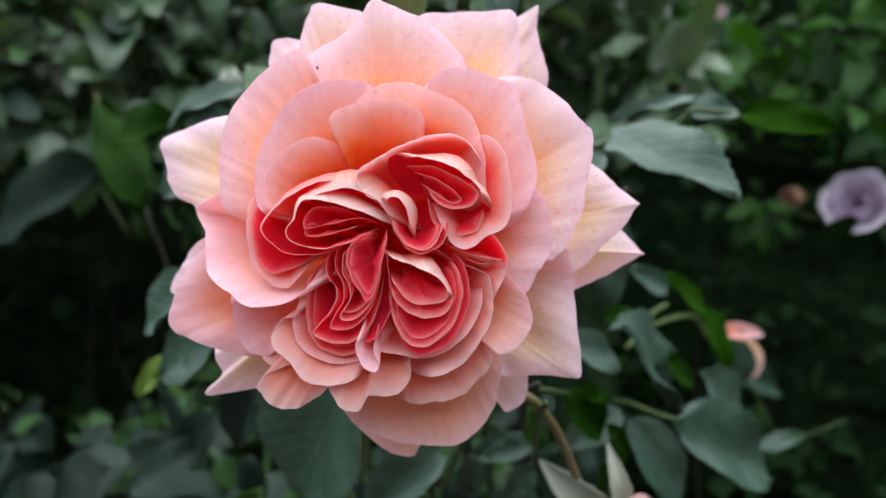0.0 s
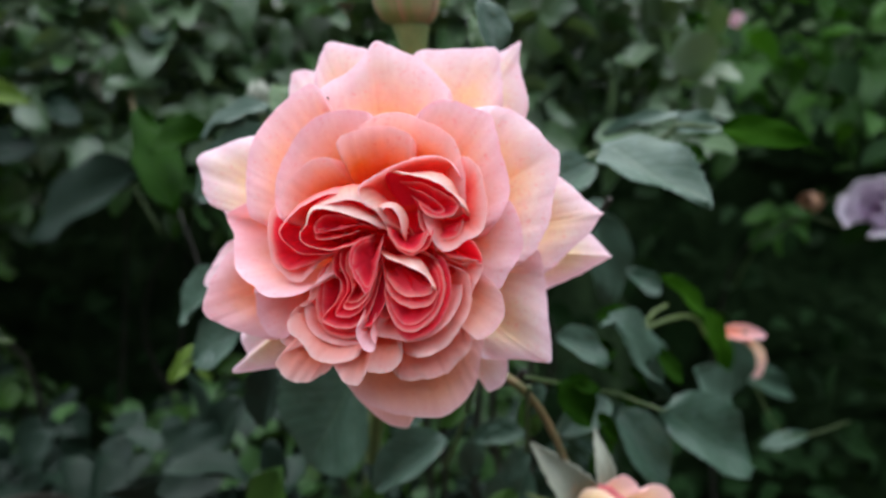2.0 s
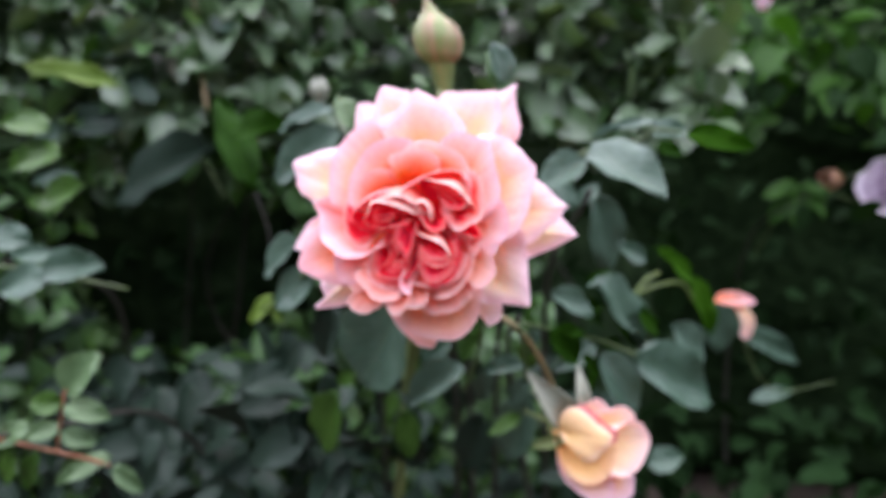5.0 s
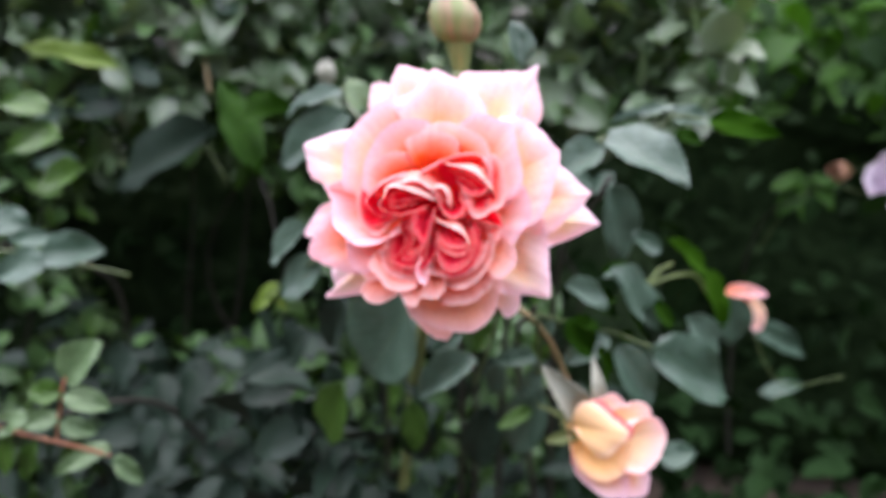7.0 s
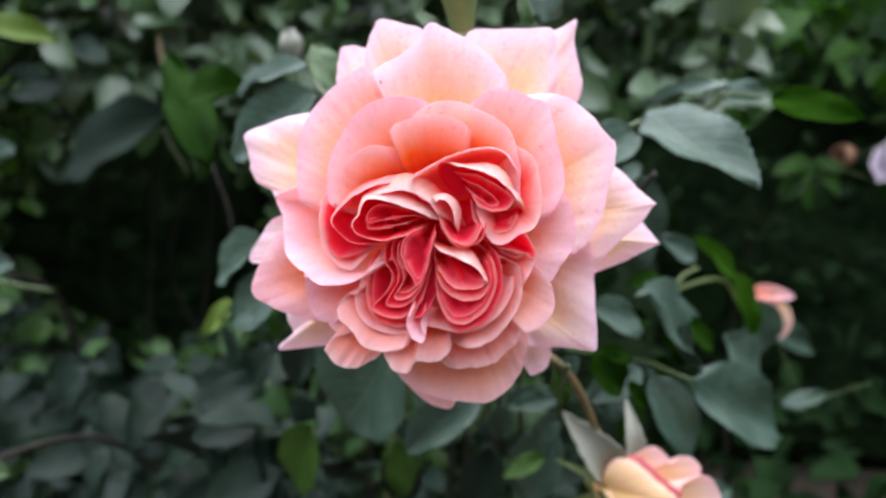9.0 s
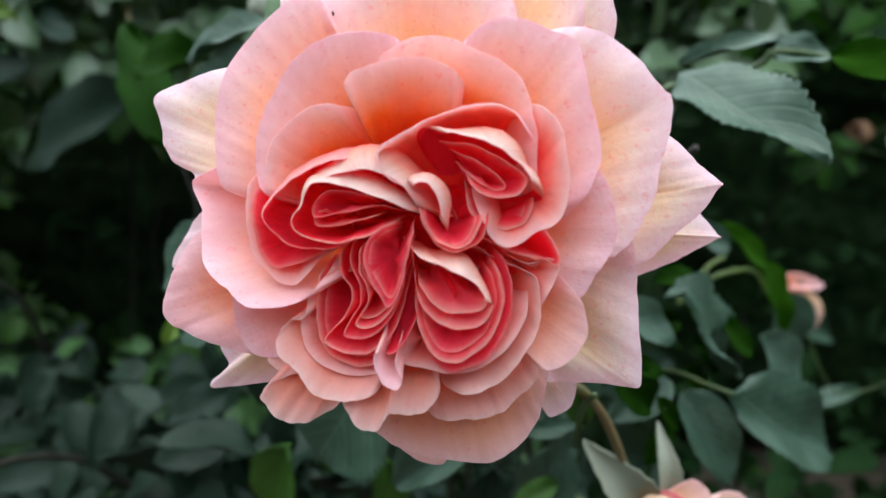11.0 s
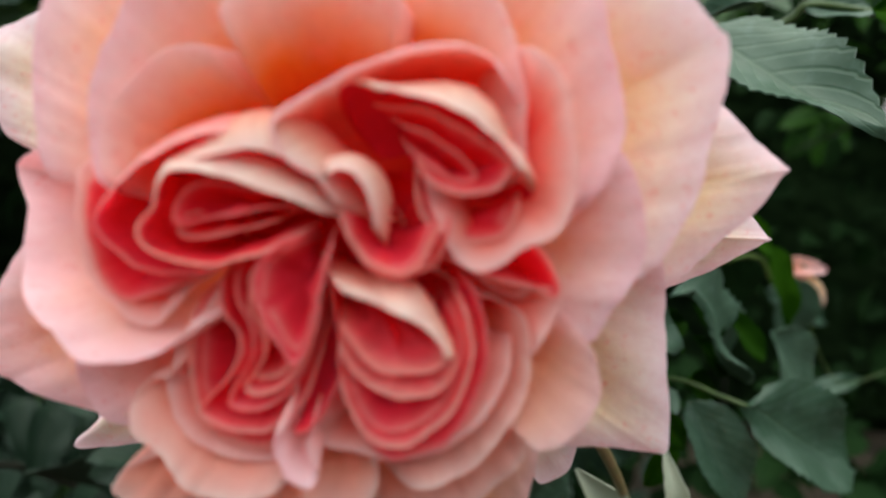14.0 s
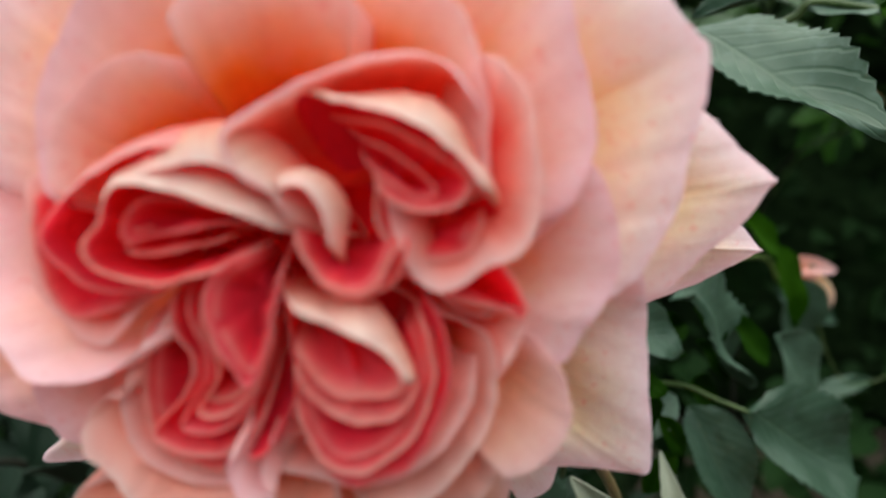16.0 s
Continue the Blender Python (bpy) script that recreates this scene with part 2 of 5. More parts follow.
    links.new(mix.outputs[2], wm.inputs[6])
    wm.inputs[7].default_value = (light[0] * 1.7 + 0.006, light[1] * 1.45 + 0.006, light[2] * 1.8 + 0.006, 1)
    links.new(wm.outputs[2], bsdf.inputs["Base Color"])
    rr = nodes.new("ShaderNodeMapRange")
    rr.inputs[3].default_value, rr.inputs[4].default_value = rough - 0.14, rough + 0.24
    links.new(cloud.outputs["Fac"], rr.inputs[0])
    links.new(rr.outputs[0], bsdf.inputs["Roughness"])
    bsdf.inputs["Specular IOR Level"].default_value = gloss
    bump = nodes.new("ShaderNodeBump")
    bump.inputs["Strength"].default_value, bump.inputs["Distance"].default_value = 0.3, 0.0012
    bump.invert = True
    links.new(vs.outputs[0], bump.inputs["Height"])
    dents = nodes.new("ShaderNodeTexNoise")
    dents.inputs["Scale"].default_value, dents.inputs["Detail"].default_value = 4, 2
    links.new(tex.outputs["Object"], dents.inputs["Vector"])
    wavy = nodes.new("ShaderNodeBump")
    wavy.inputs["Strength"].default_value, wavy.inputs["Distance"].default_value = 0.4, 0.004
    links.new(dents.outputs["Fac"], wavy.inputs["Height"])
    links.new(bump.outputs[0], wavy.inputs["Normal"])
    links.new(wavy.outputs[0], bsdf.inputs["Normal"])
    tr = nodes.new("ShaderNodeBsdfTranslucent")
    tint = nodes.new("ShaderNodeMix")
    tint.data_type, tint.blend_type = "RGBA", "MULTIPLY"
    tint.inputs[0].default_value = 1.0
    links.new(mix.outputs[2], tint.inputs[6])
    tint.inputs[7].default_value = (1.6, 1.5, 0.5, 1)
    links.new(tint.outputs[2], tr.inputs["Color"])
    ms = nodes.new("ShaderNodeMixShader")
    ms.inputs[0].default_value = glow
    links.new(bsdf.outputs[0], ms.inputs[1])
    links.new(tr.outputs[0], ms.inputs[2])
    links.new(ms.outputs[0], nodes["Material Output"].inputs["Surface"])
    return m


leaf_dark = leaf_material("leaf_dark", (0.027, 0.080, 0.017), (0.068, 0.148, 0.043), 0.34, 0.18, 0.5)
# darker copy of leaf_dark: shade is put into its green
leaf_dimmed = leaf_material("leaf_dimmed", (0.005, 0.015, 0.007), (0.013, 0.030, 0.018), 0.46, 0.14, 0.22)
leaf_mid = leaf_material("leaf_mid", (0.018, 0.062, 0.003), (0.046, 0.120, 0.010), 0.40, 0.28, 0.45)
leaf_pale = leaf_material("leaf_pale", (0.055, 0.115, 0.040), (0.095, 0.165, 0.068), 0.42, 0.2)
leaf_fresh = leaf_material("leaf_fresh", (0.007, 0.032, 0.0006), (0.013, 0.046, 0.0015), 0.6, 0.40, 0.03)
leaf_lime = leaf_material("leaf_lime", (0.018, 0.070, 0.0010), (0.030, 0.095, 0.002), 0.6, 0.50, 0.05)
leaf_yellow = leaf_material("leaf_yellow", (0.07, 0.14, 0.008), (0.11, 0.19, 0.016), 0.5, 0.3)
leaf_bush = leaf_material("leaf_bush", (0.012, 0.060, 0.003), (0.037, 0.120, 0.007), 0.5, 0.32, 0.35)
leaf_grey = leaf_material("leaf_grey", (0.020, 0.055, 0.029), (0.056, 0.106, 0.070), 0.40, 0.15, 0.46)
# paler rose leaf: skylight on the hedge top is put into its green
leaf_skylit = leaf_material("leaf_skylit", (0.038, 0.098, 0.028), (0.122, 0.195, 0.100), 0.36, 0.18, 0.8)
# near-black leaf: shade inside and under the bushes is put into its colour
leaf_shaded = leaf_material("leaf_shaded", (0.004, 0.015, 0.003), (0.010, 0.032, 0.007), 0.7, 0.12, 0.10)
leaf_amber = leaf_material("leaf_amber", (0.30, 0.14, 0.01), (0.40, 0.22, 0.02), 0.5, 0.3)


def plain_material(name, a, b, scale, rough, bump_h=0.0):
    m, nt, nodes, bsdf, links = material(name)
    tex = nodes.new("ShaderNodeTexCoord")
    n = nodes.new("ShaderNodeTexNoise")
    n.inputs["Scale"].default_value, n.inputs["Detail"].default_value = scale, 6
    links.new(tex.outputs["Object"], n.inputs["Vector"])
    c = ramp(nodes, [(0.3, a), (0.7, b)])
    links.new(n.outputs["Fac"], c.inputs[0])
    links.new(c.outputs[0], bsdf.inputs["Base Color"])
    bsdf.inputs["Roughness"].default_value = rough
    if rough >= 1.0:
        bsdf.inputs["Specular IOR Level"].default_value = 0.0
    if bump_h:
        bp = nodes.new("ShaderNodeBump")
        bp.inputs["Distance"].default_value = bump_h
        links.new(n.outputs["Fac"], bp.inputs["Height"])
        links.new(bp.outputs[0], bsdf.inputs["Normal"])
    return m


stem_green = plain_material("stem_green", (0.035, 0.068, 0.014), (0.06, 0.095, 0.024), 300, 0.5)
stem_yellow = plain_material("stem_yellow", (0.045, 0.085, 0.010), (0.08, 0.125, 0.018), 300, 0.5)
stem_red = plain_material("stem_red", (0.24, 0.09, 0.05), (0.30, 0.15, 0.07), 300, 0.5)
stem_brown = plain_material("stem_brown", (0.10, 0.10, 0.028), (0.18, 0.12, 0.05), 300, 0.55)
cane_dark = plain_material("cane_dark", (0.008, 0.009, 0.004), (0.018, 0.015, 0.008), 120, 0.7)
sepal_green = plain_material("sepal_green", (0.15, 0.18, 0.12), (0.32, 0.33, 0.26), 220, 0.5)


def streaked_material(name, green, red, rough):
    """Sepal skin: green with red streaks that run along the bud (its z axis)."""
    m, nt, nodes, bsdf, links = material(name)
    tex = nodes.new("ShaderNodeTexCoord")
    run = nodes.new("ShaderNodeMapping")
    run.inputs["Scale"].default_value = (1, 1, 0.14)
    links.new(tex.outputs["Object"], run.inputs["Vector"])
    n = nodes.new("ShaderNodeTexNoise")
    n.inputs["Scale"].default_value, n.inputs["Detail"].default_value = 170, 5
    links.new(run.outputs[0], n.inputs["Vector"])
    c = ramp(nodes, [(0.46, green), (0.80, red)])
    links.new(n.outputs["Fac"], c.inputs[0])
    edge = nodes.new("ShaderNodeAttribute")
    edge.attribute_name = "across"
    flush = ramp(nodes, [(0.0, (0.8, 0.8, 0.8)), (0.22, (0, 0, 0))])
    links.new(edge.outputs["Fac"], flush.inputs[0])
    mix = nodes.new("ShaderNodeMix")
    mix.data_type = "RGBA"
    links.new(flush.outputs[0], mix.inputs[0])
    links.new(c.outputs[0], mix.inputs[6])
    mix.inputs[7].default_value = (*red, 1)
    links.new(mix.outputs[2], bsdf.inputs["Base Color"])
    bsdf.inputs["Roughness"].default_value = rough
    return m


bud_skin = streaked_material("bud_skin", (0.155, 0.200, 0.058), (0.33, 0.19, 0.13), 0.5)
bud_stem = plain_material("bud_stem", (0.105, 0.150, 0.040), (0.150, 0.190, 0.060), 200, 0.5)
soil = plain_material("soil", (0.035, 0.026, 0.018), (0.075, 0.055, 0.036), 14, 0.95, 0.02)


# ---- mesh helpers ----
def mesh_from(name, verts, faces, mats, face_mats=None, along=None, across=None, smooth=True):
    me = bpy.data.meshes.new(name)
    me.from_pydata([tuple(map(float, v)) for v in verts], [], faces)
    for m in mats:
        me.materials.append(m)
    if face_mats is not None:
        me.polygons.foreach_set("material_index", face_mats)
    for key, val in (("along", along), ("across", across)):
        if val is not None:
            me.attributes.new(key, "FLOAT", "POINT").data.foreach_set("value", np.asarray(val, dtype=np.float32))
    me.polygons.foreach_set("use_smooth", [smooth] * len(me.polygons))
    me.update()
    return me


def child(name, me, parent, label=""):
    ob = new(name, me)
    ob.parent = parent
    return tagged(ob, label)


def spline(points, n):
    """A smooth curve (Catmull-Rom) through a few control points, in n even steps."""
    p = np.array(points, dtype=float)
    p = np.vstack([2 * p[0] - p[1], p, 2 * p[-1] - p[-2]])
    out = []
    for u in np.linspace(0, len(points) - 1.000001, n):
        k = int(u)
        t = u - k
        a, b, c, d = p[k:k + 4]
        out.append(0.5 * (2 * b + (c - a) * t + (2 * a - 5 * b + 4 * c - d) * t * t + (3 * b - a - 3 * c + d) * t ** 3))
    return np.array(out)


def unit(v):
    return v / np.maximum(np.linalg.norm(v, axis=-1, keepdims=True), 1e-9)


def skin(grid, thick, flip_to):
    """Verts and faces of a thin two-sided sheet from a grid of points; its face turns towards flip_to."""
    a, b = grid.shape[:2]
    du, dv = np.gradient(grid, axis=0), np.gradient(grid, axis=1)
    n = unit(np.cross(du, dv))
    if np.mean(np.sum(n * flip_to, axis=-1)) < 0:
        n = -n
        turn = True
    else:
        turn = False
    verts = np.concatenate([grid.reshape(-1, 3), (grid - n * thick).reshape(-1, 3)])
    faces, fm = [], []
    off = a * b
    for i in range(a - 1):
        for j in range(b - 1):
            q = (i * b + j, (i + 1) * b + j, (i + 1) * b + j + 1, i * b + j + 1)
            faces.append(q[::-1] if turn else q)
            fm.append(0)
            w = tuple(k + off for k in q)
            faces.append(w if turn else w[::-1])
            fm.append(1)
    ring = [i * b for i in range(a)][::-1] + [j for j in range(b)][1:] + [i * b + b - 1 for i in range(a)][1:] + [(a - 1) * b + j for j in range(b)][::-1][1:-1]
    m = len(ring)
    verts = np.concatenate([verts, verts[ring], verts[np.array(ring) + off]])
    for k in range(m):
        k2 = (k + 1) % m
        faces.append((2 * off + k, 2 * off + k2, 2 * off + m + k2, 2 * off + m + k))
        fm.append(0)
    src = np.concatenate([np.arange(off), np.arange(off), ring, ring])
    return verts, faces, fm, src


# ---- ground ----
ground_me = bmesh.new()
bmesh.ops.create_grid(ground_me, x_segments=60, y_segments=60, size=60)
for v in ground_me.verts:
    v.co.z = 0.03 * noise.noise(v.co * 0.8)
gm = bpy.data.meshes.new("ground")
ground_me.to_mesh(gm)
ground_me.free()
gm.materials.append(soil)
tagged(new("ground", gm), "dark garden soil under the rose bushes", "ground", kind="structure")


# ---- the bloom ----
def petal_sheet(rim_mm, flare, height, lip, cup=False, rows=14, ruffle=1.0, flute=0.0):
    """A cupped petal between its base and its rim, a smooth line through a few controls (millimetres).
    flare: 0 stands up like a wall, 1 lies open, below 0 leans in (or first and last value along the rim); height: length of the free upper part; lip: how far the rim rolls out."""
    n = 7 * len(rim_mm) + 6
    rim = spline(rim_mm, n)
    # ragged, slightly wavy rim
    for k in range(n):
        q = Vector(rim[k]) * 0.11
        rim[k] += np.array(noise.noise_vector(q)) * (0.4 if cup else 0.8) * ruffle + np.array(noise.noise_vector(q * 4.3)) * 0.22
    # both ends of the rim dip into the flower
    s = np.linspace(0, 1, n)
    dip = np.clip(1 - np.minimum(s, 1 - s) / 0.13, 0, 1) ** 2
    rim[:, 2] -= dip * (6.5 if cup else 7.0)
    cen = rim.mean(axis=0)
    flat = rim * np.array([1, 1, 0])
    rad = unit(flat + 1e-6)
    out = unit((rim - cen) * np.array([1, 1, 0]) + 1e-6)
    up = np.array([0, 0, 1.0])
    f0, f1 = flare if isinstance(flare, tuple) else (flare, flare)
    fl = (f0 + (f1 - f0) * s)[:, None]
    opened, lean = np.maximum(fl, 0), np.maximum(-fl, 0)
    if cup:
        # a small nested cup with its own shallow floor
        open_arc = np.linalg.norm(rim[-1] - rim[0]) > 0.35 * np.linalg.norm(np.diff(rim, axis=0), axis=1).sum()
        tuck = 0.55 if open_arc else 0.82
        floor = cen * np.array([tuck, tuck, 1]) - up * (height * (0.9 if f0 < -1 else 0.45))
        way = out
        p0 = floor + (rim - cen) * np.array([0.03, 0.03, 0])
        p1 = p0 + (rim - cen) * np.array([0.45, 0.45, 0]) + up * height * 0.12
    else:
        floor = np.array([0, 0, -36.0 if height > 25 else -19.0])
        way = rad
        p0 = floor + flat * 0.10
        p1 = p0 + flat * 0.40 - floor * 0.3
    p3 = rim
    fall = np.radians(np.interp(opened, [0, 0.3, 0.5, 0.7, 0.85, 1.0], [85, 62, 38, 6, -14, -28]))
    p2 = rim - height * 0.62 * (np.cos(fall) * way + np.sin(fall) * up) + out * height * (0.05 + 0.46 * lean)
    rr = 1 - (1 - np.linspace(0, 1, rows)) ** 1.5
    grid = np.zeros((n, rows, 3))
    for j, r in enumerate(rr):
        g = (1 - r) ** 3 * p0 + 3 * r * (1 - r) ** 2 * p1 + 3 * r * r * (1 - r) * p2 + r ** 3 * p3
        e = max(0.0, (r - 0.80) / 0.20)
        g = g + (out * 0.9 + up * 0.1) * (lip * e * e) - up * (lip * 0.7 * e ** 3)
        grid[:, j] = g
    for i in range(n):
        for j in range(2, rows):
            q = Vector(grid[i, j])
            grid[i, j] += np.array((0, 0, 1)) * noise.noise(q * 0.09) * 0.7 * rr[j] + np.array(noise.noise_vector(q * 0.22)) * 0.22 * rr[j]
    if flute:
        # pleats that run from the base to a frilled rim
        run = np.concatenate([[0], np.cumsum(np.linalg.norm(np.diff(rim, axis=0), axis=1))])
        beat = np.array([2.4 * noise.noise(Vector((run[i] * 0.24, height, cen[0]))) + 0.9 * noise.noise(Vector((run[i] * 0.7, cen[1], 3.0))) for i in range(n)])
        grid += (flute * beat * np.sin(np.pi * np.clip(s, 0, 1)) ** 0.5)[:, None, None] * (rr ** 1.6)[None, :, None] * (0.75 * up + 0.45 * out)[:, None, :]
    step = np.linalg.norm(np.diff(grid, axis=1), axis=2)
    along = np.concatenate([np.cumsum(step[:, ::-1], axis=1)[:, ::-1], np.zeros((n, 1))], axis=1) / 40
    across = np.tile(s[:, None], (1, rows))
    toward = unit(cen - grid) * 0.6 + up
    return grid, along, across, toward


def petal_mesh(rim_mm, flare, height, lip, mats, thick=0.13, **more):
    grid, along, across, toward = petal_sheet(rim_mm, flare, height, lip, **more)
    verts, faces, fm, src = skin(grid, thick, toward)
    return mesh_from("petal", verts * 0.001, faces, mats, fm, along.ravel()[src], across.ravel()[src])


PETAL_KINDS = {"o": (petal_outer, petal_back), "m": (petal_mid, petal_back), "n": (petal_mid_dim, petal_back), "i": (petal_inner, petal_deep), "c": (petal_inner, petal_cream), "w": (petal_inner, petal_wrap), "g": (petal_glow, petal_glow), "p": (petal_peach, petal_peach), "q": (petal_low, petal_low), "l": (petal_lip, petal_wrap), "h": (petal_hood, petal_mid), "r": (petal_coral, petal_deep)}
BLOOM = pose(0, 0, 1.1, 82, 0, 0) @ pose(-0.0108, 0.0013, -0.150)
bloom = tagged(new("rose_bloom"), "large open pale pink rose with a folded coral-red quartered centre", "flower")
bloom.matrix_world = BLOOM


def petal(kind, rim, flare, height, lip):
    child("petal", petal_mesh(rim, flare, height, lip, PETAL_KINDS[kind], cup=kind in "icwlhr", ruffle=1.4 if kind == "p" else 1.0, flute=0.5 if kind == "p" else 0.0), bloom)


def nested(rim, flare, height, steps):
    """Smaller folds inside a fold: its rim drawn in towards the flower's heart, each a little deeper."""
    mid = np.mean(np.array(rim, dtype=float), axis=0) * np.array([0.8, 0.8, 1])
    for k in range(steps):
        c = 1 - 0.15 * (k + 1)
        petal("r" if k % 2 else "i", [tuple(mid + (np.array(p) - mid) * np.array([c, c, 1]) - np.array([0, 0, 0.7 * (k + 1)])) for p in rim], flare, height - 1.5 * (k + 1), 0.2)


petal("o", [(-32.8, 30.5, -15), (-46.2, 27.7, -21), (-54.1, 24.2, -21), (-53.9, 20.8, -21), (-52.6, 17.3, -20.6), (-52.9, 14.6, -21), (-51.0, 11.3, -21), (-47.5, 9.4, -20), (-44.9, 6.6, -18), (-39.8, 3.9, -15)], 0.95, 26, 0.12)
petal("o", [(-41.1, 4.9, -26), (-51.3, -1.2, -32), (-54.3, -6.8, -32), (-56.4, -10.7, -32), (-55.6, -12.3, -32), (-48.5, -12.1, -28)], 0.8, 26, 0.06)
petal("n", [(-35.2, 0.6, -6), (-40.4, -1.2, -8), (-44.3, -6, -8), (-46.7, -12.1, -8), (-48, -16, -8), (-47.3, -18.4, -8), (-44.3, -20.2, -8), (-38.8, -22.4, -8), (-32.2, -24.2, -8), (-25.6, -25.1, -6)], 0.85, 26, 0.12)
petal("o", [(-43.1, -22.4, -23), (-42.6, -27.1, -23), (-41, -30.8, -23), (-44.9, -34.1, -23), (-44.5, -35.3, -23), (-39.6, -35.2, -23), (-33.6, -34.1, -23), (-26.9, -33.1, -23)], 0.85, 24, 0.07)
petal("q", [(-14.8, -35.5, -22), (-10.9, -41.5, -22), (-6.2, -45.4, -22), (-1.6, -48.3, -22), (3, -49.8, -22), (5.6, -46.9, -22), (9, -42.1, -22)], 0.85, 26, 0.1)
petal("q", [(-13, -31.9, -10), (-10.6, -36.6, -10), (-5.7, -40.7, -10), (0.5, -43.2, -10), (7.9, -43.9, -10), (14.2, -43.2, -10), (18.9, -40.1, -10), (22.1, -35, -10), (23.3, -29.4, -10), (23.5, -23.3, -10), (21.4, -18.4, -10)], 0.8, 24, 0.08)
petal("o", [(31.4, -28.5, -28), (31.2, -36.7, -28), (28.3, -39.7, -28), (25.6, -40.1, -28), (23.9, -35.3, -28)], 0.7, 22, 0.06)
petal("o", [(35.5, 1.3, -10), (38.1, -1.2, -13), (40.3, -8.9, -17), (41.3, -19.1, -17), (42.5, -29.6, -17), (39.1, -30.3, -17), (33.4, -30, -17), (25, -29.9, -17), (21.4, -25.8, -10)], 0.9, 26, 0.06)
petal("o", [(51.7, 6, -36), (55.6, 3.8, -36), (60.6, -1.2, -36), (61.8, -2.2, -36), (60.4, -3, -36), (53.1, -7.2, -36), (44.2, -11.4, -36), (38, -12.7, -26)], 0.9, 26, 0.07)
petal("o", [(39.1, 21.4, -13), (44.3, 18.4, -17), (50, 13.6, -17), (54.3, 9.5, -17), (55.4, 8.6, -17), (54.5, 7.7, -17), (51.3, 4, -17), (46.5, -1.2, -17), (40.8, -6.3, -17), (35.6, -8.8, -15)], 0.95, 28, 0.11)
petal("o", [(18.6, 34.3, -4), (23.3, 35.1, -4), (29.8, 34.3, -4), (36.3, 29.3, -4), (40.5, 25, -4), (42, 23.3, -4), (41.5, 15.4, -4), (39.9, 5.9, -4), (36.9, 0, -4), (32.8, -4.1, -4), (28.1, -5.9, -4)], 0.85, 26, 0.12)
petal("o", [(25.5, 55.5, -30), (30.3, 56.2, -30), (34.2, 57.9, -30), (33.6, 52.7, -30), (34.9, 45.8, -30), (36, 38.9, -30), (33.7, 33.4, -30)], 0.8, 26, 0.05)
petal("o", [(2.6, 47.3, -16), (5.4, 51.9, -18), (12.9, 52.5, -18), (20.6, 52.9, -18), (26.7, 52.6, -18), (27.8, 47.9, -18), (28.9, 41.4, -18), (28.6, 33.7, -18)], 0.85, 26, 0.05)
petal("o", [(-19, 31.7, -3), (-18.7, 35.8, -3), (-16.5, 39.7, -3), (-10.8, 43.5, -3), (-6.1, 47.6, -3), (-2.8, 50.3, -3), (2.3, 48.4, -3), (8, 45.8, -3), (12.7, 42.1, -3), (15.3, 38.2, -3), (16, 34.1, -3)], 0.85, 26, 0.1)
petal("o", [(-22.9, 39.6, -16), (-21.3, 45.4, -16), (-19.7, 50.8, -16), (-17.5, 54.2, -16), (-11.1, 52.9, -16), (-6.9, 51.9, -16), (-2.5, 47.3, -16)], 0.85, 26, 0.05)
petal("o", [(-31.4, 37.8, -25), (-30.5, 42.5, -25), (-29.7, 48.2, -25), (-23.3, 48.6, -25), (-19.3, 45.9, -25)], 0.8, 24, 0.05)
petal("m", [(-15, 34.5, 0), (-16.7, 37.4, 0), (-19.5, 39.1, 0), (-24.2, 36, 0), (-29.1, 31.6, 0), (-32.5, 26.5, 0), (-34.2, 19.5, 0), (-34.8, 13.2, 0), (-33.8, 7.5, 0), (-30.5, 4.1, -2)], 0.75, 24, 0.1)
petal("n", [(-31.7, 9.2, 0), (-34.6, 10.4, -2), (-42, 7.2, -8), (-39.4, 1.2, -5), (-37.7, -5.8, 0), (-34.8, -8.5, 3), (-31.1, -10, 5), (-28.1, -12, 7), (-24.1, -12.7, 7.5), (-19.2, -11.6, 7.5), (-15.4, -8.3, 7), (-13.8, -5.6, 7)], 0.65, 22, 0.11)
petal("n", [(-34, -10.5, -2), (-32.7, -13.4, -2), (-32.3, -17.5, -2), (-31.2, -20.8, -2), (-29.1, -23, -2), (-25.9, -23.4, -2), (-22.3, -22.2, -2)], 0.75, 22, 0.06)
petal("p", [(-27.6, -19.9, -2), (-27, -23.1, -2), (-25.9, -25.1, -2), (-23.3, -26.3, -2), (-20.9, -24.5, -2), (-18.8, -22.2, -2)], 0.65, 20, 0.06)
petal("p", [(-16.9, -23.9, 2), (-20.1, -24.8, 2), (-22.8, -26.2, 2), (-25.6, -28.9, 2), (-24.9, -30.7, 2), (-23, -32.2, 2), (-21.2, -32.9, 2), (-17.5, -32.6, 2), (-14.4, -31.4, 2), (-12.8, -30.1, 2), (-10.1, -28.5, 2)], 0.75, 20, 0.07)
petal("p", [(-12.1, -2.5, 5.5), (-14.1, -6.7, 5.5), (-17.4, -11, 5.5), (-17.9, -14.7, 5.5), (-21, -15.4, 5.5), (-23.2, -18.9, 5.5), (-19.8, -23.4, 5.5), (-15.7, -27.2, 5.5), (-10.9, -28.5, 5.5), (-6.3, -26.5, 5.5), (-4.1, -23.4, 5.5)], 0.6, 20, 0.08)
petal("p", [(-10.9, -26.9, 4.5), (-11.7, -29.3, 4.5), (-10.7, -31.9, 4.5), (-9.1, -33.4, 4.5), (-6, -33.5, 4.5), (-3.9, -30.8, 4.5), (-0.4, -30.9, 4.5), (2.3, -28.9, 4.5), (4.1, -24.7, 4.5), (0.3, -24.1, 4.5)], 0.7, 18, 0.07)
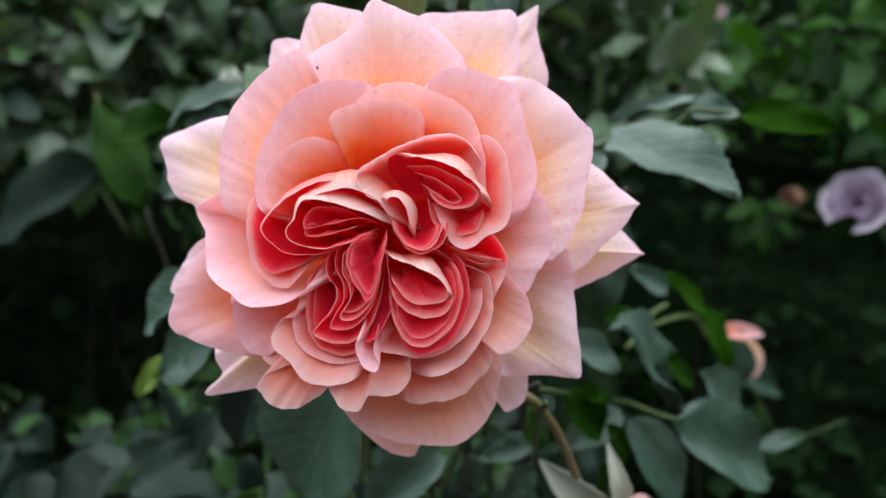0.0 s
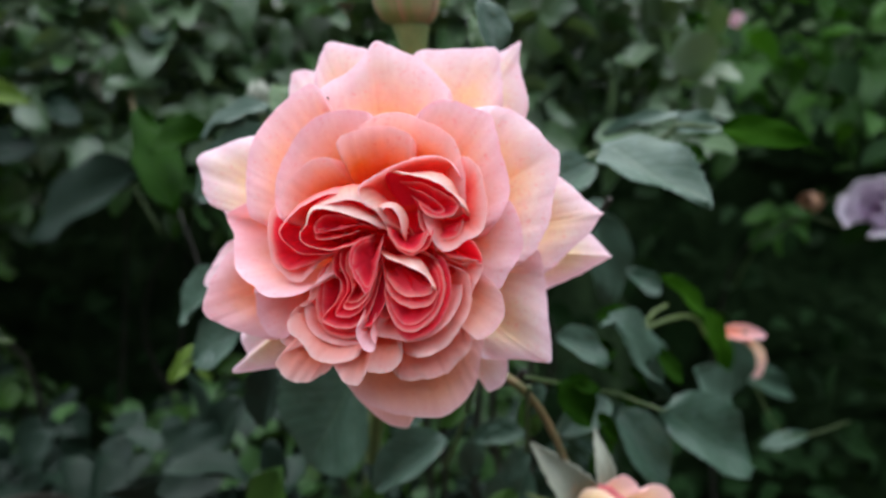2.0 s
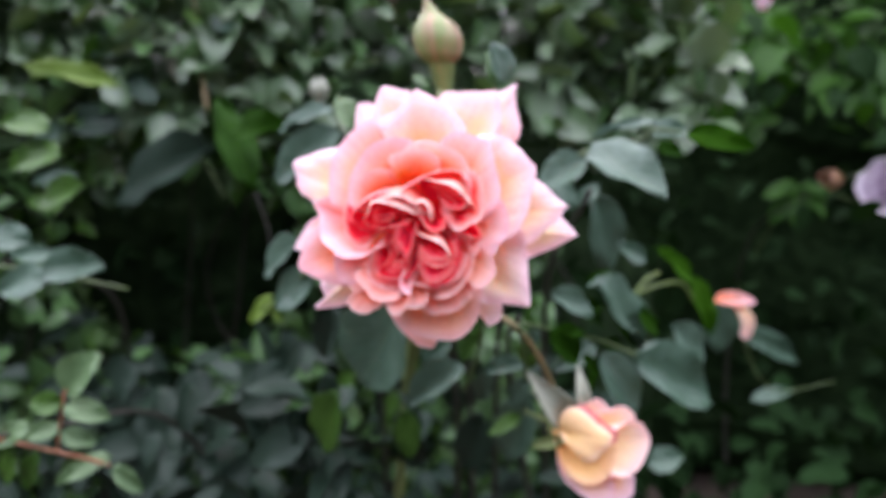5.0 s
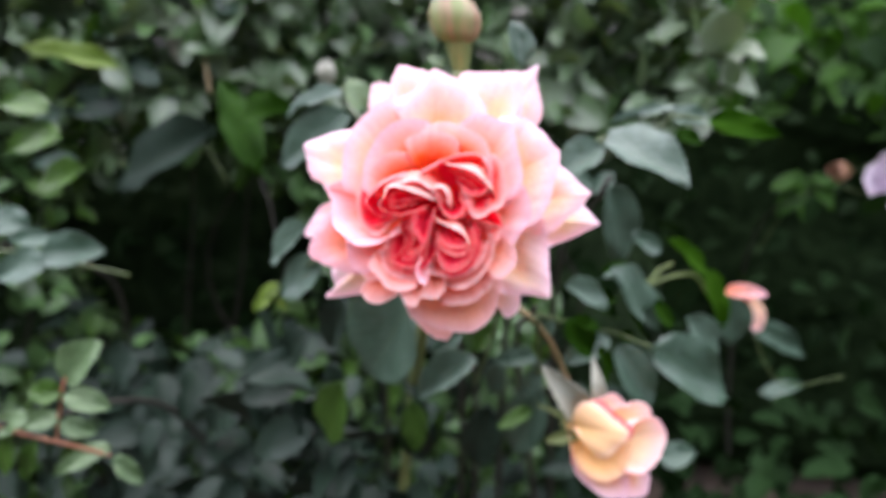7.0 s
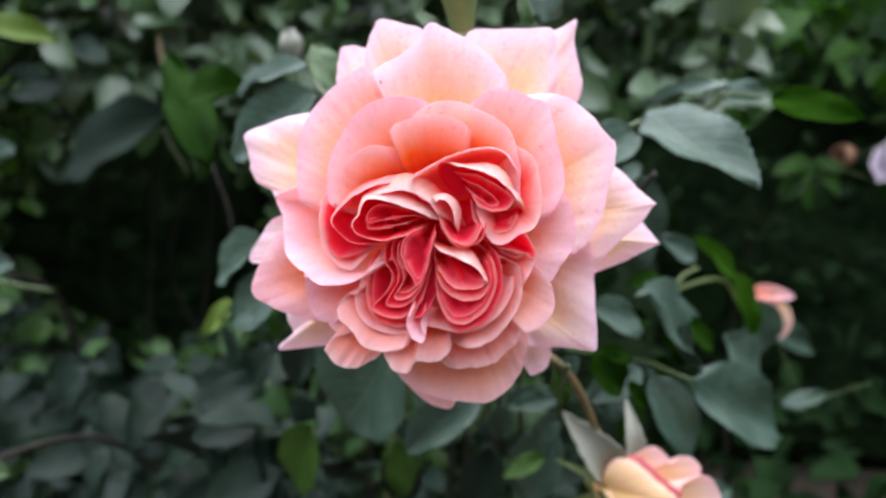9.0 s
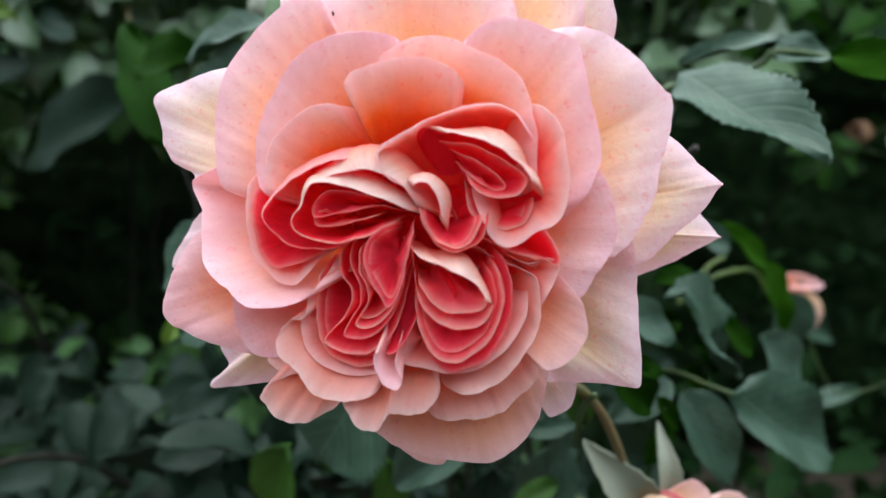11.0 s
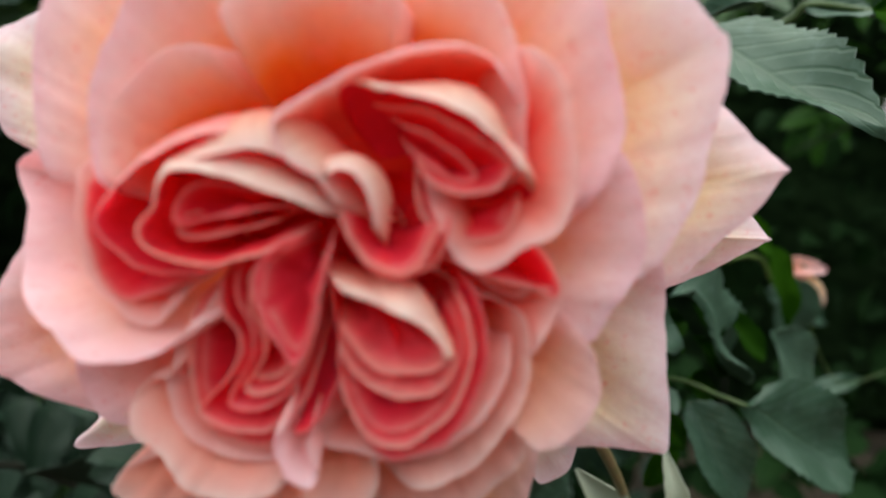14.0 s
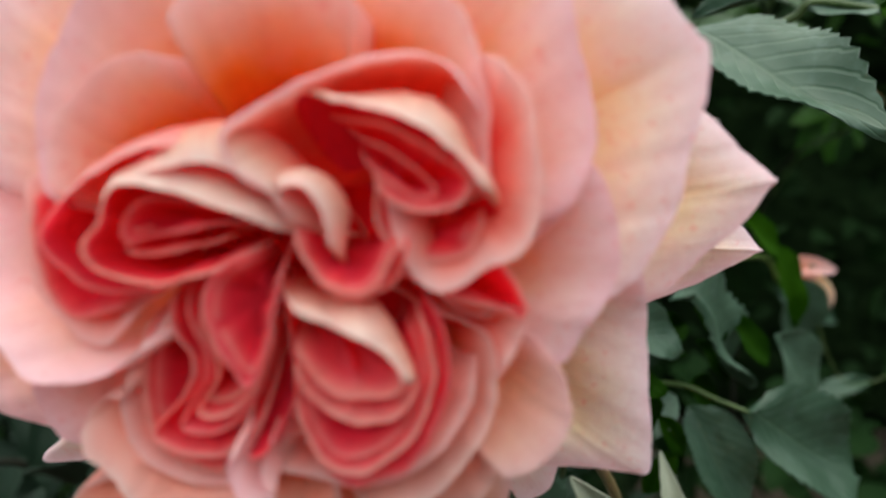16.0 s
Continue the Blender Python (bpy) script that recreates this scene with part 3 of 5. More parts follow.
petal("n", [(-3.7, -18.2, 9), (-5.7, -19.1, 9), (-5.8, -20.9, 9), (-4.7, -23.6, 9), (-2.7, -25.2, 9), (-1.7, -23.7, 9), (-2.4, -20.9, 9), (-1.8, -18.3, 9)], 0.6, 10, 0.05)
petal("p", [(-0.1, -30.2, -1), (4.5, -33.2, -1), (9.8, -33, -1), (15, -31.1, -1), (18.7, -27.6, -1), (21, -23.2, -1), (21.9, -18.6, -1), (21.5, -13.9, -1)], 0.7, 22, 0.07)
petal("q", [(18.3, -3.5, 2.5), (21.4, -4.6, 2.5), (23.9, -6.9, 2.5), (26.9, -10.5, 2.5), (28, -14.8, 2.5), (27.7, -18.2, 2.5), (25.5, -21, 2.5), (21.7, -21.8, 2.5), (19.4, -19.3, 2.5)], 0.7, 20, 0.07)
petal("m", [(26.4, 12, 1), (29.5, 10.7, 1), (32.1, 6.8, 1), (33, 1.1, 1), (31.6, -3.5, 1), (29.3, -6.9, 1), (26.9, -10.1, 1), (24.1, -8.1, 1)], 0.75, 22, 0.1)
petal("m", [(5.3, 28.6, 3.5), (8.3, 31.8, 3.5), (11.7, 34.3, 3.5), (15.8, 34.7, 3.5), (21.6, 32.8, 3.5), (24.8, 30.5, 3.5), (27.2, 23.6, 3.5), (29.3, 16.3, 3.5), (28.8, 10.1, 3.5), (27, 5.6, 3.5), (23.9, 2.2, 3.5)], 0.7, 24, 0.1)
petal("m", [(-0.8, 28.9, 5), (-4.1, 31.3, 5), (-8.4, 32.4, 5), (-14.1, 31.7, 5), (-19.5, 27.5, 5), (-23.5, 22.2, 5), (-26.1, 15.5, 5), (-26.4, 9.9, 5), (-25.1, 6.4, 5), (-23, 4.2, 5)], 0.65, 22, 0.1)
petal("g", [(-8.2, 23.6, 6.5), (-6.7, 27.5, 6.5), (-3.7, 29.3, 6.5), (0.7, 30.9, 6.5), (6.5, 30.3, 6.5), (12.6, 27.5, 6.5), (16.5, 23.3, 6.5), (18.1, 18.1, 6.5), (19.2, 13.1, 6.5), (19.4, 8.7, 6.5), (18.6, 4.9, 6.5)], 0.6, 20, 0.1)
petal("g", [(-10.9, 20.7, 6), (-11.5, 23.8, 7.5), (-9.3, 26.2, 7.5), (-5, 27.3, 7.5), (1.1, 27.5, 7.5), (5.8, 25.9, 7.5), (7.7, 23.7, 6)], 0.72, 18, 0.05)
petal("g", [(-24, 4.9, 6.5), (-24.7, 9.3, 6.5), (-23.4, 14.2, 6.5), (-19.8, 18.6, 6.5), (-15.5, 20.5, 6.5), (-11.4, 20.6, 4)], 0.6, 18, 0.05)
petal("l", [(16.9, 21, 9), (19.7, 19.8, 9), (21.8, 17.4, 9), (23.4, 12.9, 9), (23.9, 8, 9), (23, 3.7, 9), (19.2, 1.5, 9), (15.3, -0.9, 9), (12.5, 0.5, 9), (10.4, 3.7, 9), (8.7, 8, 9)], 0.5, 14, 0.35)
petal("l", [(-26.2, 10.5, 5), (-27.4, 7.2, 5), (-27.6, 1, 5), (-26.4, -4, 5), (-23.3, -7.6, 5), (-20.8, -8.8, 5), (-18.4, -7.8, 5), (-15.3, -4.1, 5), (-10.8, -1.5, 5), (-5.2, 1, 5)], 0.5, 15, 0.3)
petal("i", [(-24.9, 8.8, 5.5), (-26, 5.9, 5.5), (-26.3, 3, 5.5), (-25.7, -2.3, 5.5), (-24, -5, 5.5), (-21.6, -5.8, 5.5), (-17.2, -4.5, 5.5), (-13.8, -2.3, 5.5), (-8.5, -0.3, 5.5)], 0.45, 14, 0.25)
petal("w", [(-5.7, 12.9, 8.5), (-12.5, 11.6, 8.5), (-18.1, 9, 8.5), (-22, 5.9, 8.5), (-23.9, 2.9, 8.5), (-22.9, 0.5, 8.5), (-19, -1.8, 8.5), (-14, -2.2, 8.5), (-8.8, -0.5, 8.5), (-3.8, 2.1, 8.5)], (-1.5, 0.35), 13, 0.2)
petal("c", [(1.7, 3.6, 9.2), (-2.2, 8.3, 9.2), (-6.7, 10.3, 9.2), (-11.5, 9.8, 9.2), (-15.6, 8.3, 9.2)], -2.3, 11, 0.2)
petal("c", [(2.6, 2.9, 10), (-3.6, 5.4, 10), (-9.5, 7.3, 10), (-14.1, 8.1, 10), (-16.3, 7.2, 10), (-17.6, 4.4, 10), (-18.9, 1.8, 10), (-16.9, -0.3, 10), (-12, -0.9, 10), (-6.6, 0.4, 10), (-2, 3.1, 10)], (-1.9, 0.4), 12, 0.2)
petal("i", [(-4.8, 4.8, 8.5), (-9.2, 6.6, 8.5), (-13.3, 6.8, 8.5), (-15.9, 4.7, 8.5), (-15.6, 2.7, 8.5), (-11.1, 3.8, 8.5), (-4.8, 4.7, 8.5), (-1, 4, 8.5)], 0.3, 10, 0.2)
petal("i", [(-13.7, 4.1, 7.5), (-15.8, 3, 7.5), (-15, 1.2, 7.5), (-9.3, 2.1, 7.5), (-3.9, 4.1, 7.5)], 0.4, 10, 0.2)
petal("h", [(1.7, 3.7, 9.5), (-0.2, 7.2, 9.5), (-4.2, 9.9, 9.5), (-5.6, 13.2, 9.5), (-2.6, 15.3, 9.5), (1.7, 17.8, 9.5), (6.1, 19.5, 9.5), (10.4, 20.3, 9.5), (14.2, 19.6, 9.2), (17.2, 16.8, 8.6), (19.2, 12.8, 8.0)], (0.1, -0.5), 17, 0.2)
petal("c", [(3.3, 16.3, 11), (8.5, 15.6, 11), (13.1, 13.6, 11), (17, 10.9, 11), (18.5, 8.2, 11)], -2.0, 11, 0.2)
petal("i", [(3.1, 14.9, 10), (9.3, 14.2, 10), (13.8, 11.8, 10), (16.6, 10.3, 10), (17.4, 8.6, 10), (15.7, 7.1, 10), (12.5, 6.8, 10), (9.5, 7.8, 10), (7.4, 11.2, 10)], 0.35, 12, 0.2)
petal("i", [(5, 14, 9), (9.3, 12, 9), (13.1, 9.6, 9), (14, 8.3, 9), (12.5, 7.8, 9), (9.3, 9.1, 9), (6.3, 12, 9)], 0.3, 10, 0.15)
petal("i", [(7.6, 8.6, 8), (9.1, 3.7, 8), (12.3, 2, 8), (16.5, 2, 8), (18.2, 4, 8), (19.1, 7.3, 8)], 0.5, 12, 0.25)
nested([(7.6, 8.6, 8), (9.1, 3.7, 8), (12.3, 2, 8), (16.5, 2, 8), (18.2, 4, 8), (19.1, 7.3, 8)], 0.5, 12, 1)
petal("c", [(-0.1, 7.6, 11), (1, 8.4, 11), (2.7, 7.8, 11), (4, 5, 11), (4.5, 2.2, 11)], (-1.2, -1.7), 8, 0.1)
petal("i", [(0.7, 5.8, 10.5), (2, 2.6, 10.5), (3.6, 0.2, 10.5), (6.3, -1.3, 10.5), (8.4, -0.6, 10.5), (9.9, 2, 10.5), (10.4, 4.7, 10.5)], 0.3, 13, 0.25)
nested([(0.7, 5.8, 10.5), (2, 2.6, 10.5), (3.6, 0.2, 10.5), (6.3, -1.3, 10.5), (8.4, -0.6, 10.5), (9.9, 2, 10.5), (10.4, 4.7, 10.5)], 0.3, 13, 1)
petal("i", [(0.7, 4.2, 9.5), (2.3, 1.4, 9.5), (4.4, -1.2, 9.5), (6.9, -2.1, 9.5), (9.9, -0.3, 9.5), (11.2, 2.6, 9.5), (11.4, 5.3, 9.5)], 0.3, 13, 0.2)
petal("l", [(-17.6, -11.2, 4.5), (-18.4, -14.6, 4.5), (-18.5, -17.4, 4.5), (-17.2, -20.5, 4.5), (-14.2, -22.6, 4.5), (-9.5, -23.5, 4.5), (-4.2, -22.5, 4.5), (-0.4, -19.1, 4.5), (1.4, -14.6, 4.5)], 0.5, 14, 0.3)
petal("i", [(-14.1, -4.5, 5), (-15.4, -7.9, 5), (-15.8, -12.3, 5), (-15.3, -17, 5), (-13.5, -20.2, 5), (-9.5, -21.8, 5), (-5, -20.8, 5), (-2.1, -18.1, 5), (-0.3, -14.6, 5)], 0.4, 14, 0.25)
nested([(-14.1, -4.5, 5), (-15.4, -7.9, 5), (-15.8, -12.3, 5), (-15.3, -17, 5), (-13.5, -20.2, 5), (-9.5, -21.8, 5), (-5, -20.8, 5), (-2.1, -18.1, 5), (-0.3, -14.6, 5)], 0.4, 14, 1)
petal("i", [(-8.3, 0.5, 7), (-11.4, -2.8, 7), (-11.4, -6.7, 7), (-9.7, -9.4, 7), (-10.3, -12.4, 7), (-13.1, -16, 7), (-13.8, -17.8, 7), (-10.5, -19.1, 7), (-6.8, -18.8, 7), (-3.7, -16.3, 7), (-1.9, -12.7, 7), (-0.8, -7.8, 7), (0, -2.3, 7)], 0.3, 13, 0.3)
petal("i", [(-7.1, 0.5, 7.5), (-9.3, -1.4, 7.5), (-9.8, -4.7, 7.5), (-8.6, -7.8, 7.5), (-8.3, -11, 7.5), (-10.4, -15.2, 7.5), (-10, -16.5, 7.5), (-6.9, -16.2, 7.5), (-3.9, -13.9, 7.5), (-1.9, -9.4, 7.5), (-1, -5.6, 7.5), (0.1, -1.7, 7.5)], 0.3, 12, 0.25)
petal("i", [(-6, -0.1, 8), (-8, -2.3, 8), (-8.2, -5.6, 8), (-7.1, -8.3, 8), (-7, -11, 8), (-8.8, -14.3, 8), (-6, -14.5, 8), (-3.3, -11.9, 8), (-1.6, -7.7, 8), (-0.1, -2.3, 8)], 0.3, 12, 0.2)
nested([(-6, -0.1, 8), (-8, -2.3, 8), (-8.2, -5.6, 8), (-7.1, -8.3, 8), (-7, -11, 8), (-8.8, -14.3, 8), (-6, -14.5, 8), (-3.3, -11.9, 8), (-1.6, -7.7, 8), (-0.1, -2.3, 8)], 0.3, 12, 1)
petal("i", [(-2.3, 1.8, 10), (-4.7, 1, 10), (-6.8, -1.3, 10), (-6.8, -5.5, 10), (-5.3, -8.5, 10), (-3.8, -10.9, 10), (-2.2, -9.1, 10), (-1.3, -5.5, 10), (-0.2, -0.1, 10), (-0.4, 2.6, 10)], 0.4, 10, 0.3)
nested([(-2.3, 1.8, 10), (-4.7, 1, 10), (-6.8, -1.3, 10), (-6.8, -5.5, 10), (-5.3, -8.5, 10), (-3.8, -10.9, 10), (-2.2, -9.1, 10), (-1.3, -5.5, 10), (-0.2, -0.1, 10), (-0.4, 2.6, 10)], 0.4, 10, 1)
petal("i", [(-0.2, -0.7, 9), (0.2, -4.4, 9), (0.9, -9.9, 9), (0.1, -14.2, 9), (-2.1, -17.9, 9), (-5, -19.3, 9)], (0.2, -0.4), 12, 0.3)
petal("c", [(-0, -2.3, 11.5), (4.5, -4.2, 11.5), (8.8, -6.6, 11.5), (10.7, -8.4, 11.5), (11.4, -10.1, 11.5)], -1.3, 10, 0.2)
petal("r", [(0.7, -5.5, 10), (3.4, -10, 10), (7.1, -11.5, 10), (10.8, -10.9, 10), (12.2, -8.2, 10)], 0.5, 11, 0.25)
petal("r", [(0.7, -6.6, 9.5), (2.3, -11.4, 9.5), (5.5, -13.7, 9.5), (9.1, -14.1, 9.5), (11.7, -12.5, 9.5), (12.7, -9.3, 9.5)], 0.5, 11, 0.25)
petal("i", [(0.4, -6.6, 9), (1.5, -14.2, 9), (3.9, -18.9, 9), (7.1, -19.9, 9), (9.9, -18.5, 9), (12.7, -15.1, 9), (14.2, -9.9, 9), (13.4, -5.7, 9), (11.4, -3.4, 9)], 0.45, 13, 0.25)
nested([(0.4, -6.6, 9), (1.5, -14.2, 9), (3.9, -18.9, 9), (7.1, -19.9, 9), (9.9, -18.5, 9), (12.7, -15.1, 9), (14.2, -9.9, 9), (13.4, -5.7, 9), (11.4, -3.4, 9)], 0.45, 13, 1)
petal("i", [(0.3, -9.9, 7.5), (1.6, -15.4, 7.5), (3.4, -19.4, 7.5), (6.1, -21.8, 7.5), (9.5, -20.9, 7.5), (12.8, -18.5, 7.5), (15.3, -13.2, 7.5), (15.7, -8.3, 7.5), (14.2, -3.6, 7.5), (11.5, -1.2, 7.5)], 0.45, 13, 0.25)
nested([(0.3, -9.9, 7.5), (1.6, -15.4, 7.5), (3.4, -19.4, 7.5), (6.1, -21.8, 7.5), (9.5, -20.9, 7.5), (12.8, -18.5, 7.5), (15.3, -13.2, 7.5), (15.7, -8.3, 7.5), (14.2, -3.6, 7.5), (11.5, -1.2, 7.5)], 0.45, 13, 1)
petal("l", [(0.2, -14.4, 6.5), (-0.7, -17.9, 6.5), (-1.2, -21, 6.5), (2.9, -21.9, 6.5), (6.8, -22.3, 6.5), (11.5, -20.8, 6.5), (15.9, -17.2, 6.5), (18.1, -12.2, 6.5), (18.1, -7.8, 6.5)], 0.5, 13, 0.25)
petal("p", [(6.5, 0.5, 5), (9.5, -1.3, 5), (14.8, -4, 5), (19.5, -6.8, 5), (20.5, -12.3, 5), (19.3, -17.9, 5), (15, -23, 5), (9.5, -25.7, 5), (4.2, -26.2, 5)], 0.5, 18, 0.07)
petal("i", [(9.3, 0.5, 7), (11.5, -0.3, 7), (15.9, -2.1, 7), (20, -2.9, 7), (22.7, -4, 7), (22.5, -1.2, 7), (19.8, 1.6, 7), (17.5, 2.7, 7)], 0.3, 12, 0.3)
petal("l", [(12.6, -1.2, 6), (18.1, -4.3, 6), (21.4, -3.6, 6), (22.9, -4.5, 6), (22, -7.8, 6), (20.3, -12.2, 6)], 0.4, 12, 0.25)
petal("i", [(0, 11.4, 1), (-5.7, 9.1, 1), (-10.3, 3.4, 1), (-10.3, -4.6, 1), (-5.7, -10.3, 1), (1.2, -11.5, 1), (8.1, -9.2, 1), (11.5, -2.3, 1), (10.3, 5.7, 1), (5.8, 10.3, 1), (0.6, 11.6, 1)], 0.2, 9, 0.1)
petal("i", [(-0, 8, 0), (-3.5, 5.7, 0), (-5.8, 1.1, 0), (-4.6, -3.5, 0), (-0, -5.8, 0), (4.6, -4.6, 0), (6.9, -0, 0), (4.6, 5.7, 0), (0.5, 8, 0)], 0.2, 7, 0.1)

# ---- leaves and stems ----
def leaf_grid(rows, cols, teeth, width, arch, fold, seed):
    """A leaflet of unit length along y: pointed oval, folded at the midrib, arched along its length, with a toothed margin."""
    rnd = random.Random(seed)
    grid = np.zeros((rows, cols, 3))
    along, across = np.zeros((rows, cols)), np.zeros((rows, cols))
    wob = rnd.uniform(0, 9)
    for i in range(rows):
        v = i / (rows - 1)
        w = 0.5 * width * 2.28 * v ** 0.55 * (1 - v) ** 0.72 * (1 - 0.10 * v)
        for j in range(cols):
            u = 2 * j / (cols - 1) - 1
            edge = 1.0
            if teeth and abs(u) > 0.99:
                edge = 1.0 + (rnd.uniform(0.02, 0.10) if i % 2 else -0.03)
            x = u * w * edge
            back = 0.03 if (teeth and abs(u) > 0.99 and i % 2) else 0.0
            z = fold * abs(x) * 1.6 - arch * v * v + 0.03 * math.sin(5 * v + 3 * u + wob) + 0.022 * math.sin(13 * v + 2 * u + wob) * abs(u)
            grid[i, j] = (x, v + back * (1 - v), z)
            along[i, j], across[i, j] = v, abs(u)
    return grid, along, across


def leaf_mesh(width, mat, arch, fold, seed, rows=37, cols=7, teeth=True, thick=0.006):
    grid, along, across = leaf_grid(rows, cols, teeth, width, arch, fold, seed)
    verts, faces, fm, src = skin(grid, thick, np.array([0, 0, 1.0]))
    return mesh_from("leaflet", verts, faces, [mat], None, along.ravel()[src], across.ravel()[src])


def leaflet(parent, base, tip, width, mat, roll=0, arch=0.12, fold=0.15):
    """One leaflet from its base to its tip; its upper face turns to the sky and the open side."""
    d = Vector(tip) - Vector(base)
    y = d.normalized()
    face = Vector((0, -0.75, 0.66))
    x = y.cross(face).normalized()
    z = x.cross(y)
    m = Matrix((x, y, z)).transposed().to_4x4()
    key = len(parent.children)
    me = leaf_mesh(width, mat, arch, fold + 0.12, key * 7 + int(abs(base[0]) * 1000))
    ob = child("leaflet", me, parent)
    roll += random.Random(key * 13 + int(abs(base[2]) * 1000)).uniform(-10, 10)
    ob.matrix_basis = Matrix.Translation(base) @ m @ pose(0, 0, 0, 0, roll, 0) @ Matrix.Scale(d.length, 4)
    return ob


def tube(points, r0, r1, sides=8, steps=24):
    c = spline(points, steps)
    t = unit(np.gradient(c, axis=0))
    ref = np.array([0.31, 0.2, 0.93])
    a = unit(np.cross(t, ref))
    b = np.cross(t, a)
    verts, faces = [], []
    for i in range(steps):
        r = r0 + (r1 - r0) * i / (steps - 1)
        for k in range(sides):
            w = 2 * math.pi * k / sides
            verts.append(c[i] + r * (math.cos(w) * a[i] + math.sin(w) * b[i]))
    for i in range(steps - 1):
        for k in range(sides):
            k2 = (k + 1) % sides
            faces.append((i * sides + k, i * sides + k2, (i + 1) * sides + k2, (i + 1) * sides + k))
    faces.append(tuple(range(sides))[::-1])
    faces.append(tuple((steps - 1) * sides + k for k in range(sides)))
    return verts, faces


def stem(parent, points, r0, r1, mat):
    verts, faces = tube(points, r0, r1)
    return child("stem", mesh_from("stem", verts, faces, [mat]), parent)


def branch(name, label):
    return tagged(new(name), label, "leaves", "leaf sprays of the rose bush")


spray_a = branch("rose_leaf_spray", "serrated grey-green rose leaf spray on a thin arching stalk")
stem(spray_a, [(0.050, 0.290, 1.095), (0.066, 0.297, 1.102), (0.084, 0.298, 1.105), (0.095, 0.298, 1.110), (0.100, 0.298, 1.114), (0.123, 0.304, 1.112)], 0.0012, 0.0012, stem_green)
leaflet(spray_a, (0.067, 0.297, 1.105), (0.094, 0.237, 1.089), 0.42, leaf_grey, 12, 0.1, 0.1)
leaflet(spray_a, (0.102, 0.300, 1.119), (0.067, 0.300, 1.111), 0.26, leaf_grey, 18, 0.05, 0.3)
leaflet(spray_a, (0.098, 0.297, 1.1125), (0.122, 0.302, 1.114), 0.62, leaf_grey, 4, 0.1, 0.2)
leaflet(spray_a, (0.119, 0.300, 1.113), (0.146, 0.277, 1.1085), 0.40, leaf_lime, 26, 0.20, 0.25)
leaflet(spray_a, (0.063, 0.290, 1.097), (0.037, 0.285, 1.084), 0.75, leaf_grey, 0, 0.12, 0.15)
leaflet(spray_a, (0.108, 0.330, 1.103), (0.128, 0.340, 1.100), 0.5, leaf_fresh, 10, 0.12, 0.15)
leaflet(spray_a, (0.083, 0.390, 1.068), (0.096, 0.395, 1.010), 0.48, leaf_grey, 0, 0.12, 0.15)
leaflet(spray_a, (0.066, 0.360, 1.064), (0.079, 0.360, 1.078), 0.6, leaf_grey, 0, 0.12, 0.15)

spray_b = branch("rose_leaf_spray", "broad dark green rose leaves hanging on a drooping twig")
stem(spray_b, [(0.029, 0.250, 1.016), (0.060, 0.290, 0.998), (0.078, 0.304, 0.991), (0.089, 0.300, 0.988), (0.098, 0.296, 0.986)], 0.0008, 0.0008, stem_green)
stem(spray_b, [(0.112, 0.435, 0.978), (0.126, 0.445, 0.987), (0.146, 0.452, 0.993), (0.160, 0.455, 0.992), (0.170, 0.460, 0.978)], 0.0017, 0.0012, stem_yellow)
stem(spray_b, [(0.120, 0.440, 0.985), (0.130, 0.446, 0.997), (0.140, 0.450, 1.002)], 0.0014, 0.0012, stem_yellow)
leaflet(spray_b, (0.098, 0.296, 0.986), (0.153, 0.316, 0.951), 0.56, leaf_grey, 4, 0.08, 0.12)
leaflet(spray_b, (0.081, 0.303, 0.984), (0.100, 0.288, 0.951), 0.58, leaf_grey, -4, 0.12, 0.22)
leaflet(spray_b, (0.075, 0.300, 0.989), (0.050, 0.290, 0.977), 0.58, leaf_grey, 0, 0.12, 0.2)
leaflet(spray_b, (0.071, 0.292, 1.027), (0.125, 0.361, 0.972), 0.36, leaf_grey, -6, 0.12, 0.25)
leaflet(spray_b, (0.047, 0.281, 1.024), (0.073, 0.285, 1.012), 0.6, leaf_grey, 0, 0.12, 0.2)
leaflet(spray_b, (0.153, 0.470, 0.991), (0.154, 0.475, 0.953), 0.75, leaf_shaded, 10, 0.12, 0.15)
leaflet(spray_b, (0.168, 0.460, 0.991), (0.142, 0.460, 1.022), 0.44, leaf_lime, 20, 0.15, 0.2)
leaflet(spray_b, (0.166, 0.466, 0.996), (0.195, 0.470, 0.948), 0.46, leaf_lime, -12, 0.15, 0.2)
leaflet(spray_b, (0.203, 0.510, 0.965), (0.210, 0.510, 0.919), 0.74, leaf_grey, 0, 0.12, 0.15)
leaflet(spray_b, (0.349, 0.885, 0.832), (0.442, 0.905, 0.785), 0.36, leaf_grey, 0, 0.12, 0.15)
leaflet(spray_b, (0.135, 0.370, 0.984), (0.158, 0.372, 0.950), 0.72, leaf_grey, 0, 0.12, 0.15)
leaflet(spray_b, (0.269, 0.600, 0.843), (0.311, 0.600, 0.858), 0.36, leaf_grey, 0, 0.12, 0.15)
leaflet(spray_b, (0.125, 0.370, 0.881), (0.149, 0.370, 0.890), 0.8, leaf_grey, 0, 0.12, 0.15)
leaflet(spray_b, (0.099, 0.330, 0.997), (0.088, 0.330, 1.010), 0.5, leaf_fresh, 10, 0.12, 0.15)
leaflet(spray_b, (0.106, 0.340, 0.976), (0.094, 0.340, 0.993), 0.45, leaf_fresh, 10, 0.12, 0.15)
leaflet(spray_b, (0.065, 0.310, 1.008), (0.086, 0.330, 0.994), 0.5, leaf_fresh, 0, 0.12, 0.15)
